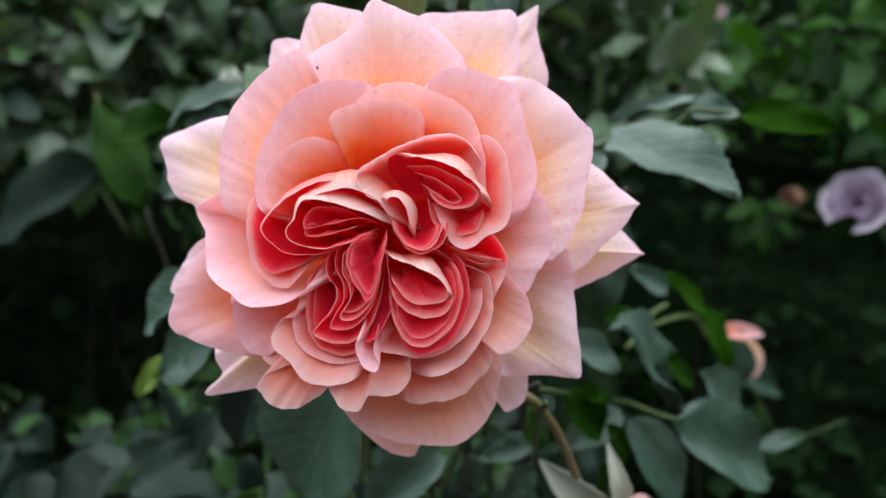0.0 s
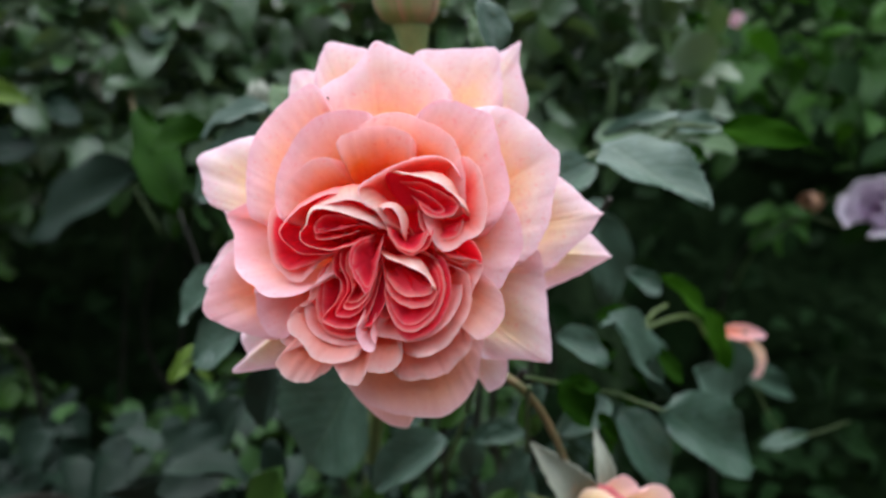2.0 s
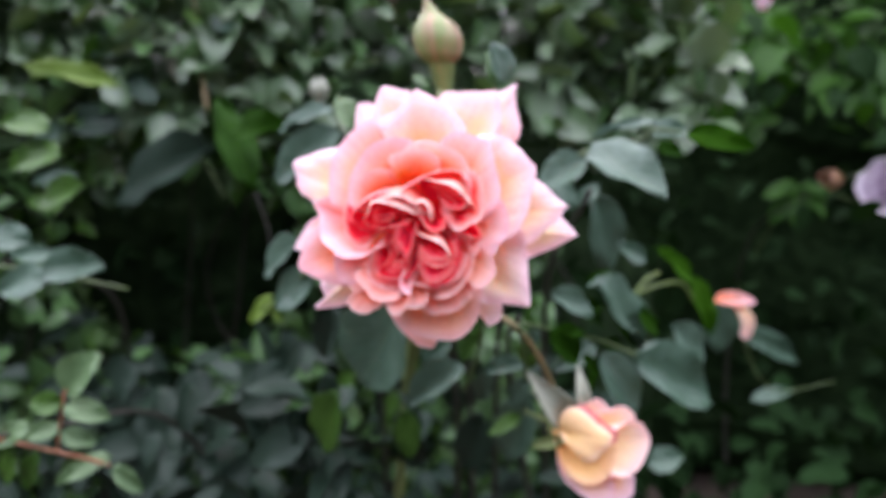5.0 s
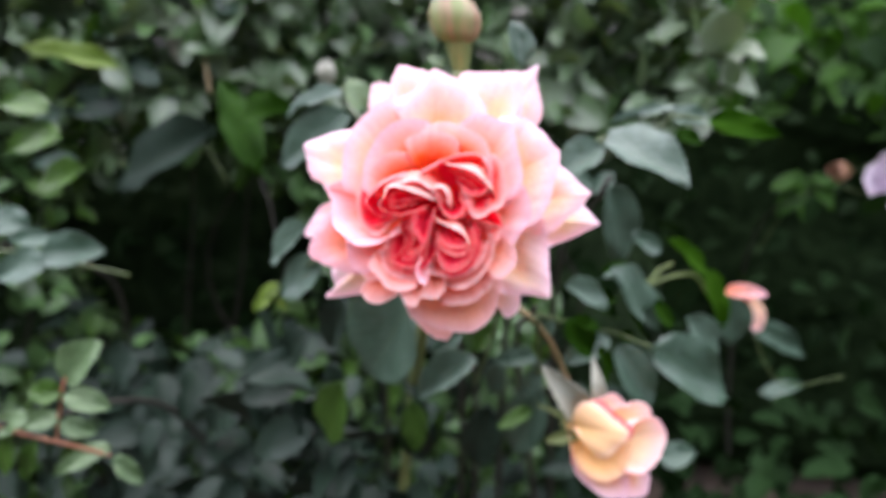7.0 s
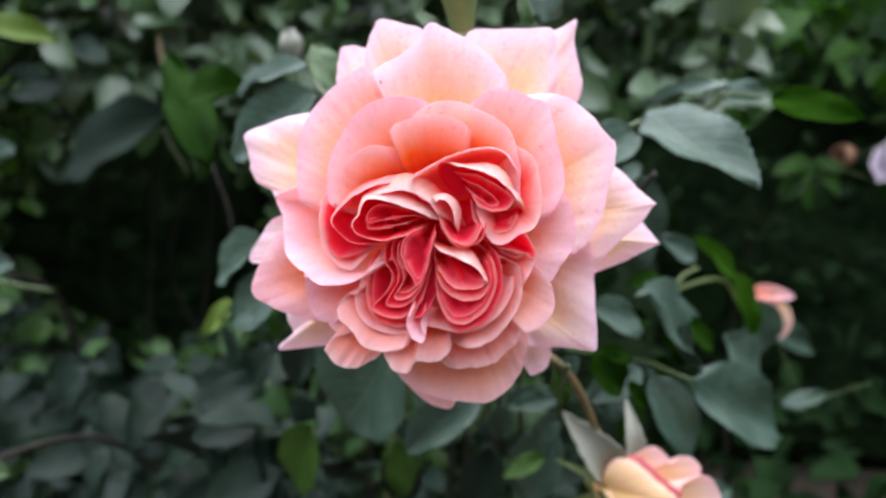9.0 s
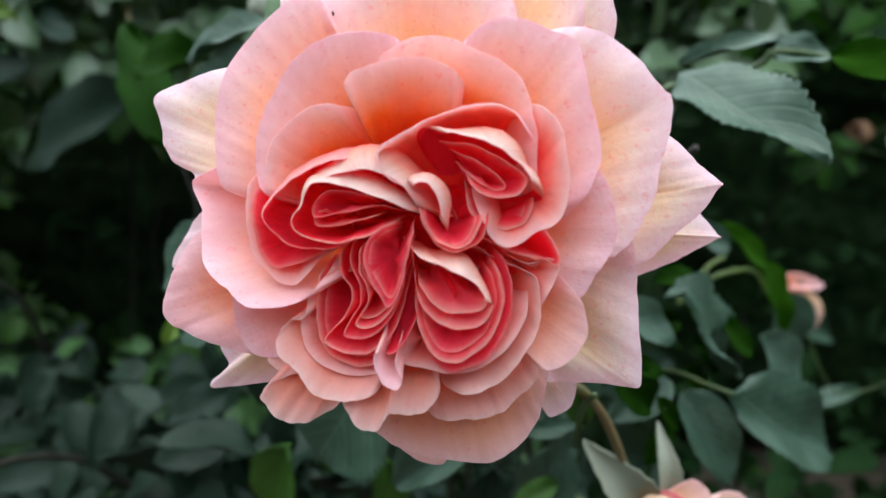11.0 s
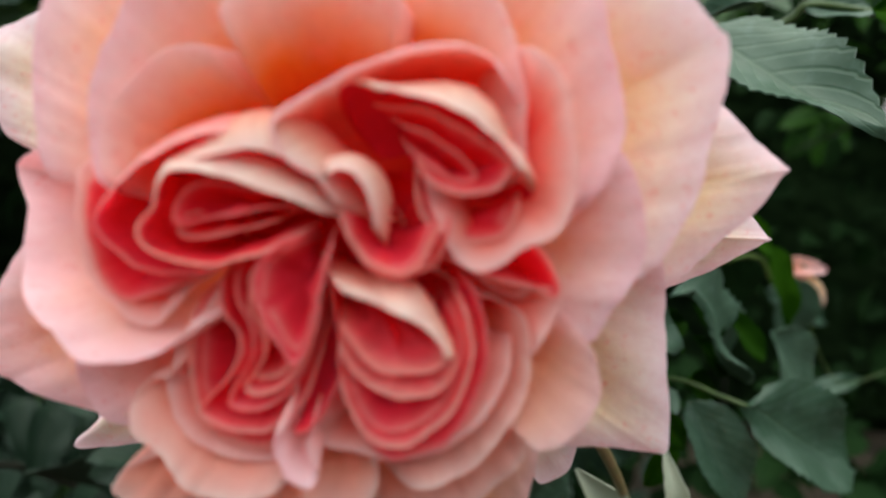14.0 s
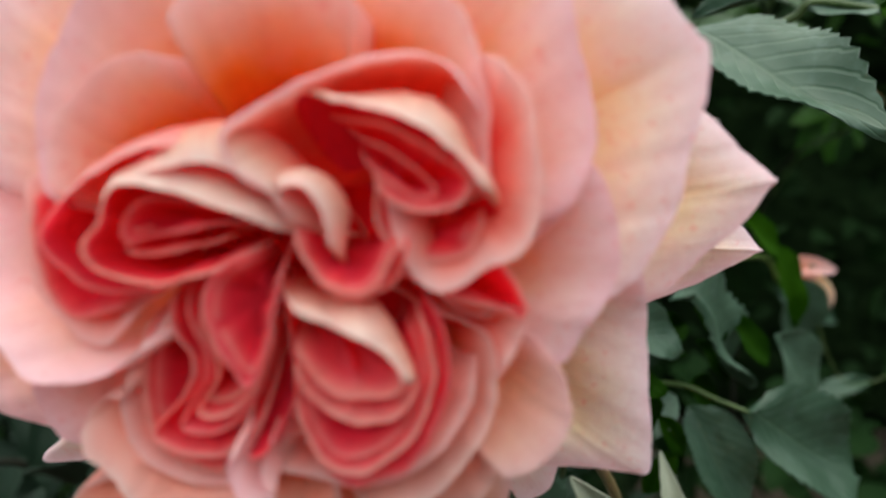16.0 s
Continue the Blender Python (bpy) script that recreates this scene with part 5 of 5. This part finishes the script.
draped_petal(bud, (-21.4, 1.6, -8), [(-0.1, 10.9, 9), (4.5, 10.4, 9), (9.8, 14.1, 8), (16.1, 15.1, 6), (21.3, 10.8, 4), (24.4, 4.0, 3), (21.5, -3.8, 5), (17.4, -10.1, 7), (13.5, -13.1, 8), (8.6, -13.5, 9), (3.9, -12.1, 9)], 5, (petal_shell, petal_shell))
draped_petal(bud, (-24.5, 6.7, -6), [(-25.8, 7.5, 0), (-24.4, -1.2, 3), (-21.2, -10.0, 5), (-15.3, -16.7, 6), (-6.6, -19.1, 7), (-0.4, -16.2, 8), (3.3, -10.3, 9), (5.7, 1.9, 10)], 2, (petal_amber, petal_amber))
draped_petal(bud, (-23.0, 6.5, -9), [(-15.0, 21.6, 4), (-12.0, 21.9, 5.5), (-9.0, 21.3, 7.5), (-4.2, 17.5, 9.5), (0.4, 13.7, 11), (4.8, 10.4, 12), (5.0, 5.1, 9), (1.1, 0.3, 6)], 1, (petal_blush, petal_blush))
draped_petal(bud, (-23.0, 8.0, 4), [(-23.0, 16.0, 4), (-20.5, 20.6, 5.5), (-16.5, 22.0, 7), (-12.1, 20.6, 8.5), (-6.1, 16.1, 10.5), (-1.0, 11.9, 12), (3.1, 8.3, 12.8), (1.4, 3.9, 12.8), (-3.6, -1.8, 12), (-8.5, -5.5, 11), (-13.2, -4.0, 9.5), (-17.3, 0.9, 7.5), (-21.0, 7.0, 5)], 7, (petal_yellow, petal_yellow))
hip = child("receptacle", lathe([(-0.008, 0.0020), (-0.005, 0.0040), (0.000, 0.0052), (0.005, 0.0050)], 16, [bud_stem]), bud)
hip.matrix_basis = pose(-0.020, 0.0045, -0.010, 0, 80, 0)
free_sepal(bud, (0.0555, 0.254, 0.963), (0.036, 0.248, 0.988), 0.56, blunt=1.0)
free_sepal(bud, (0.066, 0.255, 0.966), (0.062, 0.262, 0.990), 0.36, blunt=1.1)
free_sepal(bud, (0.056, 0.252, 0.952), (0.039, 0.250, 0.947), 0.40, mats=(bud_stem, bud_stem), blunt=0.7)
free_sepal(bud, (0.057, 0.252, 0.957), (0.034, 0.250, 0.967), 0.22, mats=(bud_stem, bud_stem))
cane = tagged(new("rose_cane"), "slim red-brown stalk that carries the yellow bud", "stem")
stem(cane, [(-0.052, 0.460, 0.962), (-0.017, 0.330, 1.012), (0.020, 0.215, 1.028), (0.033, 0.222, 1.015), (0.041, 0.236, 0.999), (0.046, 0.245, 0.987), (0.051, 0.256, 0.974), (0.055, 0.262, 0.960)], 0.0016, 0.0013, stem_brown)
twig = tagged(new("rose_cane"), "green rose cane that carries the large bloom", "stem")
stem(twig, [(-0.014, 0.192, 1.074), (-0.015, 0.210, 1.064), (-0.020, 0.250, 1.041), (-0.034, 0.350, 0.995), (-0.053, 0.500, 0.925)], 0.0026, 0.0034, stem_green)

speck = bmesh.new()
bmesh.ops.create_icosphere(speck, subdivisions=1, radius=0.0004)
bmesh.ops.scale(speck, vec=(0.6, 1.2, 0.4), verts=speck.verts)
speck_me = bpy.data.meshes.new("speck")
speck.to_mesh(speck_me)
speck.free()
speck_me.materials.append(cane_dark)
child("speck", speck_me, bloom, "tiny dark speck of dirt on a petal").matrix_basis = pose(-0.0152, 0.0362, -0.0021, 0, 0, 15)

child("flower_heart", lathe([(-0.030, 0.020), (-0.020, 0.019), (-0.014, 0.015), (-0.0105, 0.008), (-0.010, 0.0004)], 24, [petal_inner]), bloom)
calyx = lathe([(-0.016, 0.003), (-0.010, 0.006), (-0.003, 0.008), (0.002, 0.009)], 18, [sepal_green])
child("receptacle", calyx, bloom).matrix_basis = pose(0, 0, -0.036)
for k in range(5):
    place_sepal(bloom, 72 * k + 20, 0.006, sepal_mesh(0.028, 0.006, 0.5), -0.040, -75)


bud, size = bud_at("rose_bud", "small pale green rose bud among dark leaves", "flower bud", (-0.124, 0.445, 1.124), (-0.126, 0.445, 1.146))
for k in range(5):
    child("sepal", shell(size * 0.36, size * (1.0 - 0.04 * (k % 2)), 72 * k, 72 * k + 80, 0.0, 0.4, (sepal_green, sepal_green)), bud)
stem(bud, [(0, 0, 0.001), (0, 0.002, -0.02), (0.004, 0.01, -0.06), (0.01, 0.05, -0.14)], 0.001, 0.0012, stem_green)

bud, size = bud_at("rose_bud", "small pale green rose bud among dark leaves", "flower bud", (-0.376, 0.750, 1.150), (-0.378, 0.750, 1.190))
for k in range(5):
    child("sepal", shell(size * 0.36, size * (1.0 - 0.04 * (k % 2)), 72 * k, 72 * k + 80, 0.0, 0.4, (sepal_green, sepal_green)), bud)
stem(bud, [(0, 0, 0.001), (0, 0.002, -0.02), (0.004, 0.01, -0.06), (0.01, 0.05, -0.14)], 0.001, 0.0012, stem_green)

spent, size = bud_at("spent_rose", "withered rose with drooping pink and salmon petals", "flower", (0.239, 0.577, 0.948), (0.236, 0.577, 0.961))
child("receptacle", lathe([(-0.008, 0.002), (0.0, 0.005), (0.006, 0.006), (0.010, 0.002)], 14, [stem_brown]), spent)
free_sepal(spent, (0.222, 0.580, 0.951), (0.255, 0.570, 0.952), 0.34, "petal", (petal_back, petal_outer), 0.6)
free_sepal(spent, (0.220, 0.577, 0.951), (0.247, 0.573, 0.937), 0.42, "petal", (petal_low, petal_low), 0.6)
free_sepal(spent, (0.238, 0.577, 0.946), (0.252, 0.572, 0.914), 0.46, "petal", (petal_shell, petal_shell), 0.55)
stem(spent, [(0, 0, -0.006), (0.004, 0, -0.03), (0.002, 0.02, -0.09), (-0.06, 0.1, -0.12)], 0.0006, 0.0006, stem_green)

lilac, size = bud_at("lilac_rose", "pale lilac rose half open against dark shade", "flower", (0.690, 1.200, 0.995), (0.618, 1.130, 1.030))
for k in range(6):
    child("petal", shell(0.039 + 0.002 * (k % 2), 0.060, 60 * k - 40, 60 * k + 50, 1.25, 0.30, (petal_lilac, petal_lilac), 0.35), lilac)
for k in range(5):
    child("petal", shell(0.029, 0.060, 72 * k - 30, 72 * k + 62, 0.95, 0.25, (petal_lilac, petal_lilac), 0.15), lilac)
for k in range(4):
    child("petal", shell(0.018, 0.055, 90 * k - 30, 90 * k + 80, 0.7, 0.2, (petal_lilac, petal_lilac), 0.0), lilac)
stem(lilac, [(0, 0, 0.002), (0, 0, -0.03), (0.02, -0.03, -0.09), (0.05, -0.2, -0.12)], 0.003, 0.003, stem_green)

spent, size = bud_at("spent_rose", "small brown withered bud near the lilac rose", "flower bud", (0.610, 1.240, 1.014), (0.566, 1.220, 1.014))
for k in range(5):
    child("petal", shell(0.018, 0.045, 72 * k - 20, 72 * k + 60, 0.6, 0.35, (petal_dry, petal_dry), 0.1), spent)
stem(spent, [(0, 0, 0.002), (0, 0.005, -0.02), (0.0, 0.02, -0.06)], 0.002, 0.002, stem_green)

far, size = bud_at("rose_bloom", "small faded pink rose deep in the hedge", "flower", (0.440, 1.220, 1.300), (0.428, 1.190, 1.312))
for k in range(5):
    child("petal", shell(0.011, 0.026, 72 * k - 30, 72 * k + 60, 1.1, 0.3, (petal_lilac, petal_back), 0.2), far)

far, size = bud_at("rose_bloom", "small faded pink rose deep in the hedge", "flower", (-0.115, 0.760, 1.236), (-0.122, 0.735, 1.252))
for k in range(5):
    child("petal", shell(0.008, 0.026, 72 * k - 30, 72 * k + 60, 1.1, 0.3, (petal_lilac, petal_back), 0.2), far)
yellowed = branch("rose_leaf_spray", "single yellowed rose leaf in the hedge")
leaflet(yellowed, (0.166, 0.950, 1.246), (0.152, 0.945, 1.212), 0.6, leaf_amber)

# ---- canes that carry the sprays and buds ----
for spray, top, foot in ((spray_a, (0.062, 0.250, 1.085), (0.10, 0.60, 0.0)), (spray_b, (0.028, 0.210, 1.030), (0.12, 0.55, 0.0)), (spray_c, (0.030, 0.200, 1.055), (0.0, 0.62, 0.0)),
                         (spray_d, (-0.005, 0.200, 1.075), (-0.05, 0.66, 0.0)), (spray_e, (0.0, 0.200, 1.105), (-0.02, 0.70, 0.0)), (spray_f, (-0.105, 0.370, 1.045), (-0.15, 0.65, 0.0)),
                         (spray_g, (-0.230, 0.200, 0.960), (-0.30, 0.60, 0.0)), (spray_h, (-0.310, 0.330, 1.020), (-0.80, 0.80, 0.0)), (spray_i, (0.42, 0.90, 1.02), (0.45, 1.0, 0.0))):
    rooted(spray, top, foot, cane_dark)

# ---- the mass of the bushes ----
def leaf_mass(name, label, count, place, size, mat, seed, group=""):
    """Many small leaflets joined: uncountable foliage. place(rnd) gives a point, size(rnd) a length."""
    rnd = random.Random(seed)
    kinds = []
    for k in range(5):
        g, al, ac = leaf_grid(11, 3, True, 0.52 + 0.08 * k, 0.05 + 0.07 * k, 0.25, k)
        kinds.append((g.reshape(-1, 3), al.ravel(), ac.ravel()))
    quads = [(i * 3 + j, i * 3 + j + 1, (i + 1) * 3 + j + 1, (i + 1) * 3 + j) for i in range(10) for j in range(2)]
    verts, faces, along, across = [], [], [], []
    for n in range(count):
        g, al, ac = kinds[rnd.randrange(5)]
        at = place(rnd)
        if at is None:
            continue
        y = Vector((rnd.gauss(0, 0.8), rnd.gauss(-0.3, 0.6), rnd.gauss(-0.4, 0.5))).normalized()
        face = Vector((rnd.gauss(0, 0.6), -0.35 + rnd.gauss(0, 0.5), 0.75))
        x = y.cross(face).normalized()
        z = x.cross(y)
        r = np.array(Matrix((x, y, z)).transposed()) * size(rnd)
        o = len(verts)
        verts.extend(g @ r.T + np.array(at))
        faces.extend([tuple(o + q for q in f) for f in quads])
        along.extend(al)
        across.extend(ac)
    ob = new(name, mesh_from(name, verts, faces, [mat], None, along, across))
    return tagged(ob, label, "foliage", group, "stuff")


def leaf_bush_parts(name, label, count, place, size, mat, seed):
    """A bush whose nearest leaflets are parts of their own, on a few shared meshes."""
    rnd = random.Random(seed)
    bush = tagged(new(name), label, "bush")
    kinds = [leaf_mesh(0.46 + 0.07 * k, mat, 0.05 + 0.07 * k, 0.25, k, rows=11, cols=3, thick=0.004) for k in range(5)]
    made = 0
    while made < count:
        at = place(rnd)
        if at is None:
            continue
        y = Vector((rnd.gauss(0, 0.8), rnd.gauss(-0.3, 0.6), rnd.gauss(-0.4, 0.5))).normalized()
        face = Vector((rnd.gauss(0, 0.6), -0.35 + rnd.gauss(0, 0.5), 0.75))
        x = y.cross(face).normalized()
        ob = child("leaflet", kinds[rnd.randrange(5)], bush)
        ob.matrix_basis = Matrix.Translation(at) @ Matrix((x, y, x.cross(y))).transposed().to_4x4() @ Matrix.Scale(size(rnd), 4)
        made += 1
    for k in range(6):
        x0 = -0.75 + 0.16 * k + rnd.uniform(-0.04, 0.04)
        top = rnd.uniform(1.0, 1.3)
        stem(bush, [(x0, 1.02, 0.0), (x0 + rnd.uniform(-0.1, 0.1), 1.0, 0.45), (x0 + rnd.uniform(-0.15, 0.15), 0.96, 0.85), (x0 + rnd.uniform(-0.2, 0.2), 0.92, top)], 0.005, 0.0015, cane_dark)
    return bush


def lower_left(r):
    x = r.uniform(-0.62, -0.04)
    y = max(0.36, 0.40 - 0.95 * (x + 0.166)) + r.uniform(-0.03, 0.08)
    return (x, y, 1.11 - (y + 0.1) * r.uniform(0.36, 0.62))


def in_hollow(x, z, y=0.6):
    """The shaded hollow in the hedge beside the bloom; it narrows towards the open side."""
    k = 0.72 / (y + 0.12)
    x, z = x * k, 1.09 + (z - 1.09) * k
    return ((x + 0.31) / 0.125) ** 2 + ((z - 0.96) / 0.098) ** 2 < 1


def hedge_left(r):
    y = r.uniform(0.76, 1.08)
    x, z = r.uniform(-1.1, 0.20), r.uniform(0.3, 1.32)
    if in_hollow(x, z, y) or (x > 0.08 and (z < 1.08 or y < 0.68)) or noise.noise(Vector((x, y, z)) * 7) < -0.12:
        return None
    return (x, y, z)


def hedge_front(r):
    p = hedge_left(r)
    p = p and (p[0] * 0.75, 0.72 + 0.25 * (p[1] - 0.76), 0.78 + 0.62 * (p[2] - 0.4))
    return None if p is None or in_hollow(p[0], p[2], p[1]) else p


def hedge_low(r):
    x, y, z = r.uniform(-0.9, 0.16), r.uniform(0.55, 0.9), r.uniform(0.2, 0.86)
    if in_hollow(x, z, y):
        return None
    return (x, y, z)


def bush_right(r):
    y = r.uniform(1.08, 1.6)
    x, z = r.uniform(0.26, 1.7), r.uniform(0.2, 1.8)
    if (x - 0.62) ** 2 + (z - 1.03) ** 2 < 0.014 and y < 1.3:
        return None
    if r.random() > min(1.0, max(0.004, (z - 1.05) * 4.5)) or noise.noise(Vector((x, y, z)) * 6) < -0.1:
        return None
    return (x, y, z)


def low_right(r):
    return (r.uniform(0.05, 1.4), r.uniform(0.55, 1.2), r.uniform(0.0, 0.62))


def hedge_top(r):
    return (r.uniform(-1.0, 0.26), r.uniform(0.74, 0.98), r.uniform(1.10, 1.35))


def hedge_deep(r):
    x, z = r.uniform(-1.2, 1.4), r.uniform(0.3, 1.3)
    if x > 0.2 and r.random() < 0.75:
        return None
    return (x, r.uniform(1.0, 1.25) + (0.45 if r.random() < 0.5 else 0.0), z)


leaf_mass("rose_foliage", "low leaves over the soil, coloured dark for shade", 1300, low_right, lambda r: r.uniform(0.040, 0.070), leaf_shaded, 18)
leaf_mass("rose_foliage", "grey leaves on top of the hedge, skylight put into their colour", 3000, hedge_top, lambda r: r.uniform(0.032, 0.060), leaf_skylit, 17)
leaf_mass("rose_foliage", "leaves deep inside the hedge, coloured dark for shade", 2600, hedge_deep, lambda r: r.uniform(0.035, 0.060), leaf_shaded, 7)
leaf_bush_parts("rose_bush", "grey-green rose leaves crowding low beside the bloom", 165, lower_left, lambda r: r.uniform(0.034, 0.056), leaf_dimmed, 3)
leaf_bush_parts("rose_bush", "dark green rose bush with crowded leaves behind the bloom", 300, hedge_front, lambda r: r.uniform(0.026, 0.046), leaf_dark, 24)
leaf_mass("rose_foliage", "dense dark green rose hedge leaves", 3200, hedge_left, lambda r: r.uniform(0.026, 0.050), leaf_dark, 4)
leaf_mass("rose_foliage", "fresh green rose leaves through the hedge", 3200, hedge_left, lambda r: r.uniform(0.024, 0.046), leaf_mid, 14)
leaf_mass("rose_foliage", "rose leaves low in the hedge, coloured dark for shade", 1100, hedge_low, lambda r: r.uniform(0.026, 0.045), leaf_dimmed, 5)
leaf_mass("green_bush", "fine bright green leaves of a bush behind the roses", 9000, bush_right, lambda r: r.uniform(0.032, 0.066), leaf_bush, 6)


def hedge_body(name, label, centre, size, mat, seed):
    """A lumpy mass behind a hedge's leaves; its near-black colour paints in the inner shade."""
    bm = bmesh.new()
    bmesh.ops.create_cube(bm, size=1)
    bmesh.ops.subdivide_edges(bm, edges=bm.edges[:], cuts=14, use_grid_fill=True)
    for v in bm.verts:
        v.co *= 0.5 / max(1e-6, sum(abs(c) ** 5 for c in v.co) ** 0.2)
        p = Vector((v.co.x * size[0], v.co.y * size[1], v.co.z * size[2]))
        v.co = p + 0.12 * noise.noise_vector(p * 3 + Vector((seed, 0, 0))) + Vector(centre)
    me = bpy.data.meshes.new(name)
    bm.to_mesh(me)
    bm.free()
    me.materials.append(mat)
    return tagged(new(name, me), label, "hedge", kind="structure")


# shade between the leaves is put into these two dark colours
hedge_inner_shade = plain_material("hedge_inner_shade", (0.010, 0.018, 0.008), (0.030, 0.052, 0.022), 22, 1.0, 0.02)
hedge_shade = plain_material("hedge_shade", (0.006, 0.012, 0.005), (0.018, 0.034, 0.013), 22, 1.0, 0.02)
hedge_body("backdrop_hedge", "inside of the tall hedge, coloured dark to paint its shade", (0, 2.6, 1.0), (6.0, 1.4, 2.1), hedge_shade, 1)
hedge_body("backdrop_hedge", "inside of the rose hedge, coloured dark to paint its shade", (-0.75, 1.35, 0.65), (2.0, 0.5, 1.3), hedge_inner_shade, 2)


def hedge_crown(r):
    if r.random() < 0.5:
        return (r.uniform(-2.9, 2.9), r.uniform(2.0, 3.2), r.uniform(1.98, 2.12))
    return (r.uniform(-2.9, 2.9), 1.92 + 0.04 * r.random(), r.uniform(1.45, 2.0))


def rose_crown(r):
    return (r.uniform(-1.7, 0.2), r.uniform(1.12, 1.58), r.uniform(1.24, 1.36))


leaf_mass("garden_hedge", "dark leaves on top of the tall hedge", 2600, hedge_crown, lambda r: r.uniform(0.07, 0.12), leaf_mid, 31)
leaf_mass("rose_foliage", "dark green leaves over the back of the rose hedge", 900, rose_crown, lambda r: r.uniform(0.04, 0.07), leaf_dark, 32)


# unseen shrubs behind the camera, added to block low light from the sky
def hedge_sky_block(r):
    return (r.uniform(-3.4, 3.4), r.uniform(-3.9, -2.9), r.uniform(0.0, 1.6))


# unseen shrubs left and right, added to cut low side light
def hedge_side_block(r):
    x = r.choice((-1, 1)) * r.uniform(2.6, 3.4)
    return (x, r.uniform(-1.8, 2.2), r.uniform(0.0, 2.0))


leaf_mass("garden_hedge", "unseen green shrubs behind the camera, added to block low sky light", 2200, hedge_sky_block, lambda r: r.uniform(0.08, 0.14), leaf_bush, 8)
leaf_mass("garden_hedge", "unseen green shrubs at both sides, added to cut low sky light", 1600, hedge_side_block, lambda r: r.uniform(0.08, 0.14), leaf_bush, 9)
# unseen core of the added shrubs, with shade put into its dark colour
hedge_body("backdrop_hedge", "dark inside of the unseen added shrubs, shade put into its colour", (0, -3.6, 0.75), (7.0, 0.8, 1.5), hedge_inner_shade, 3)
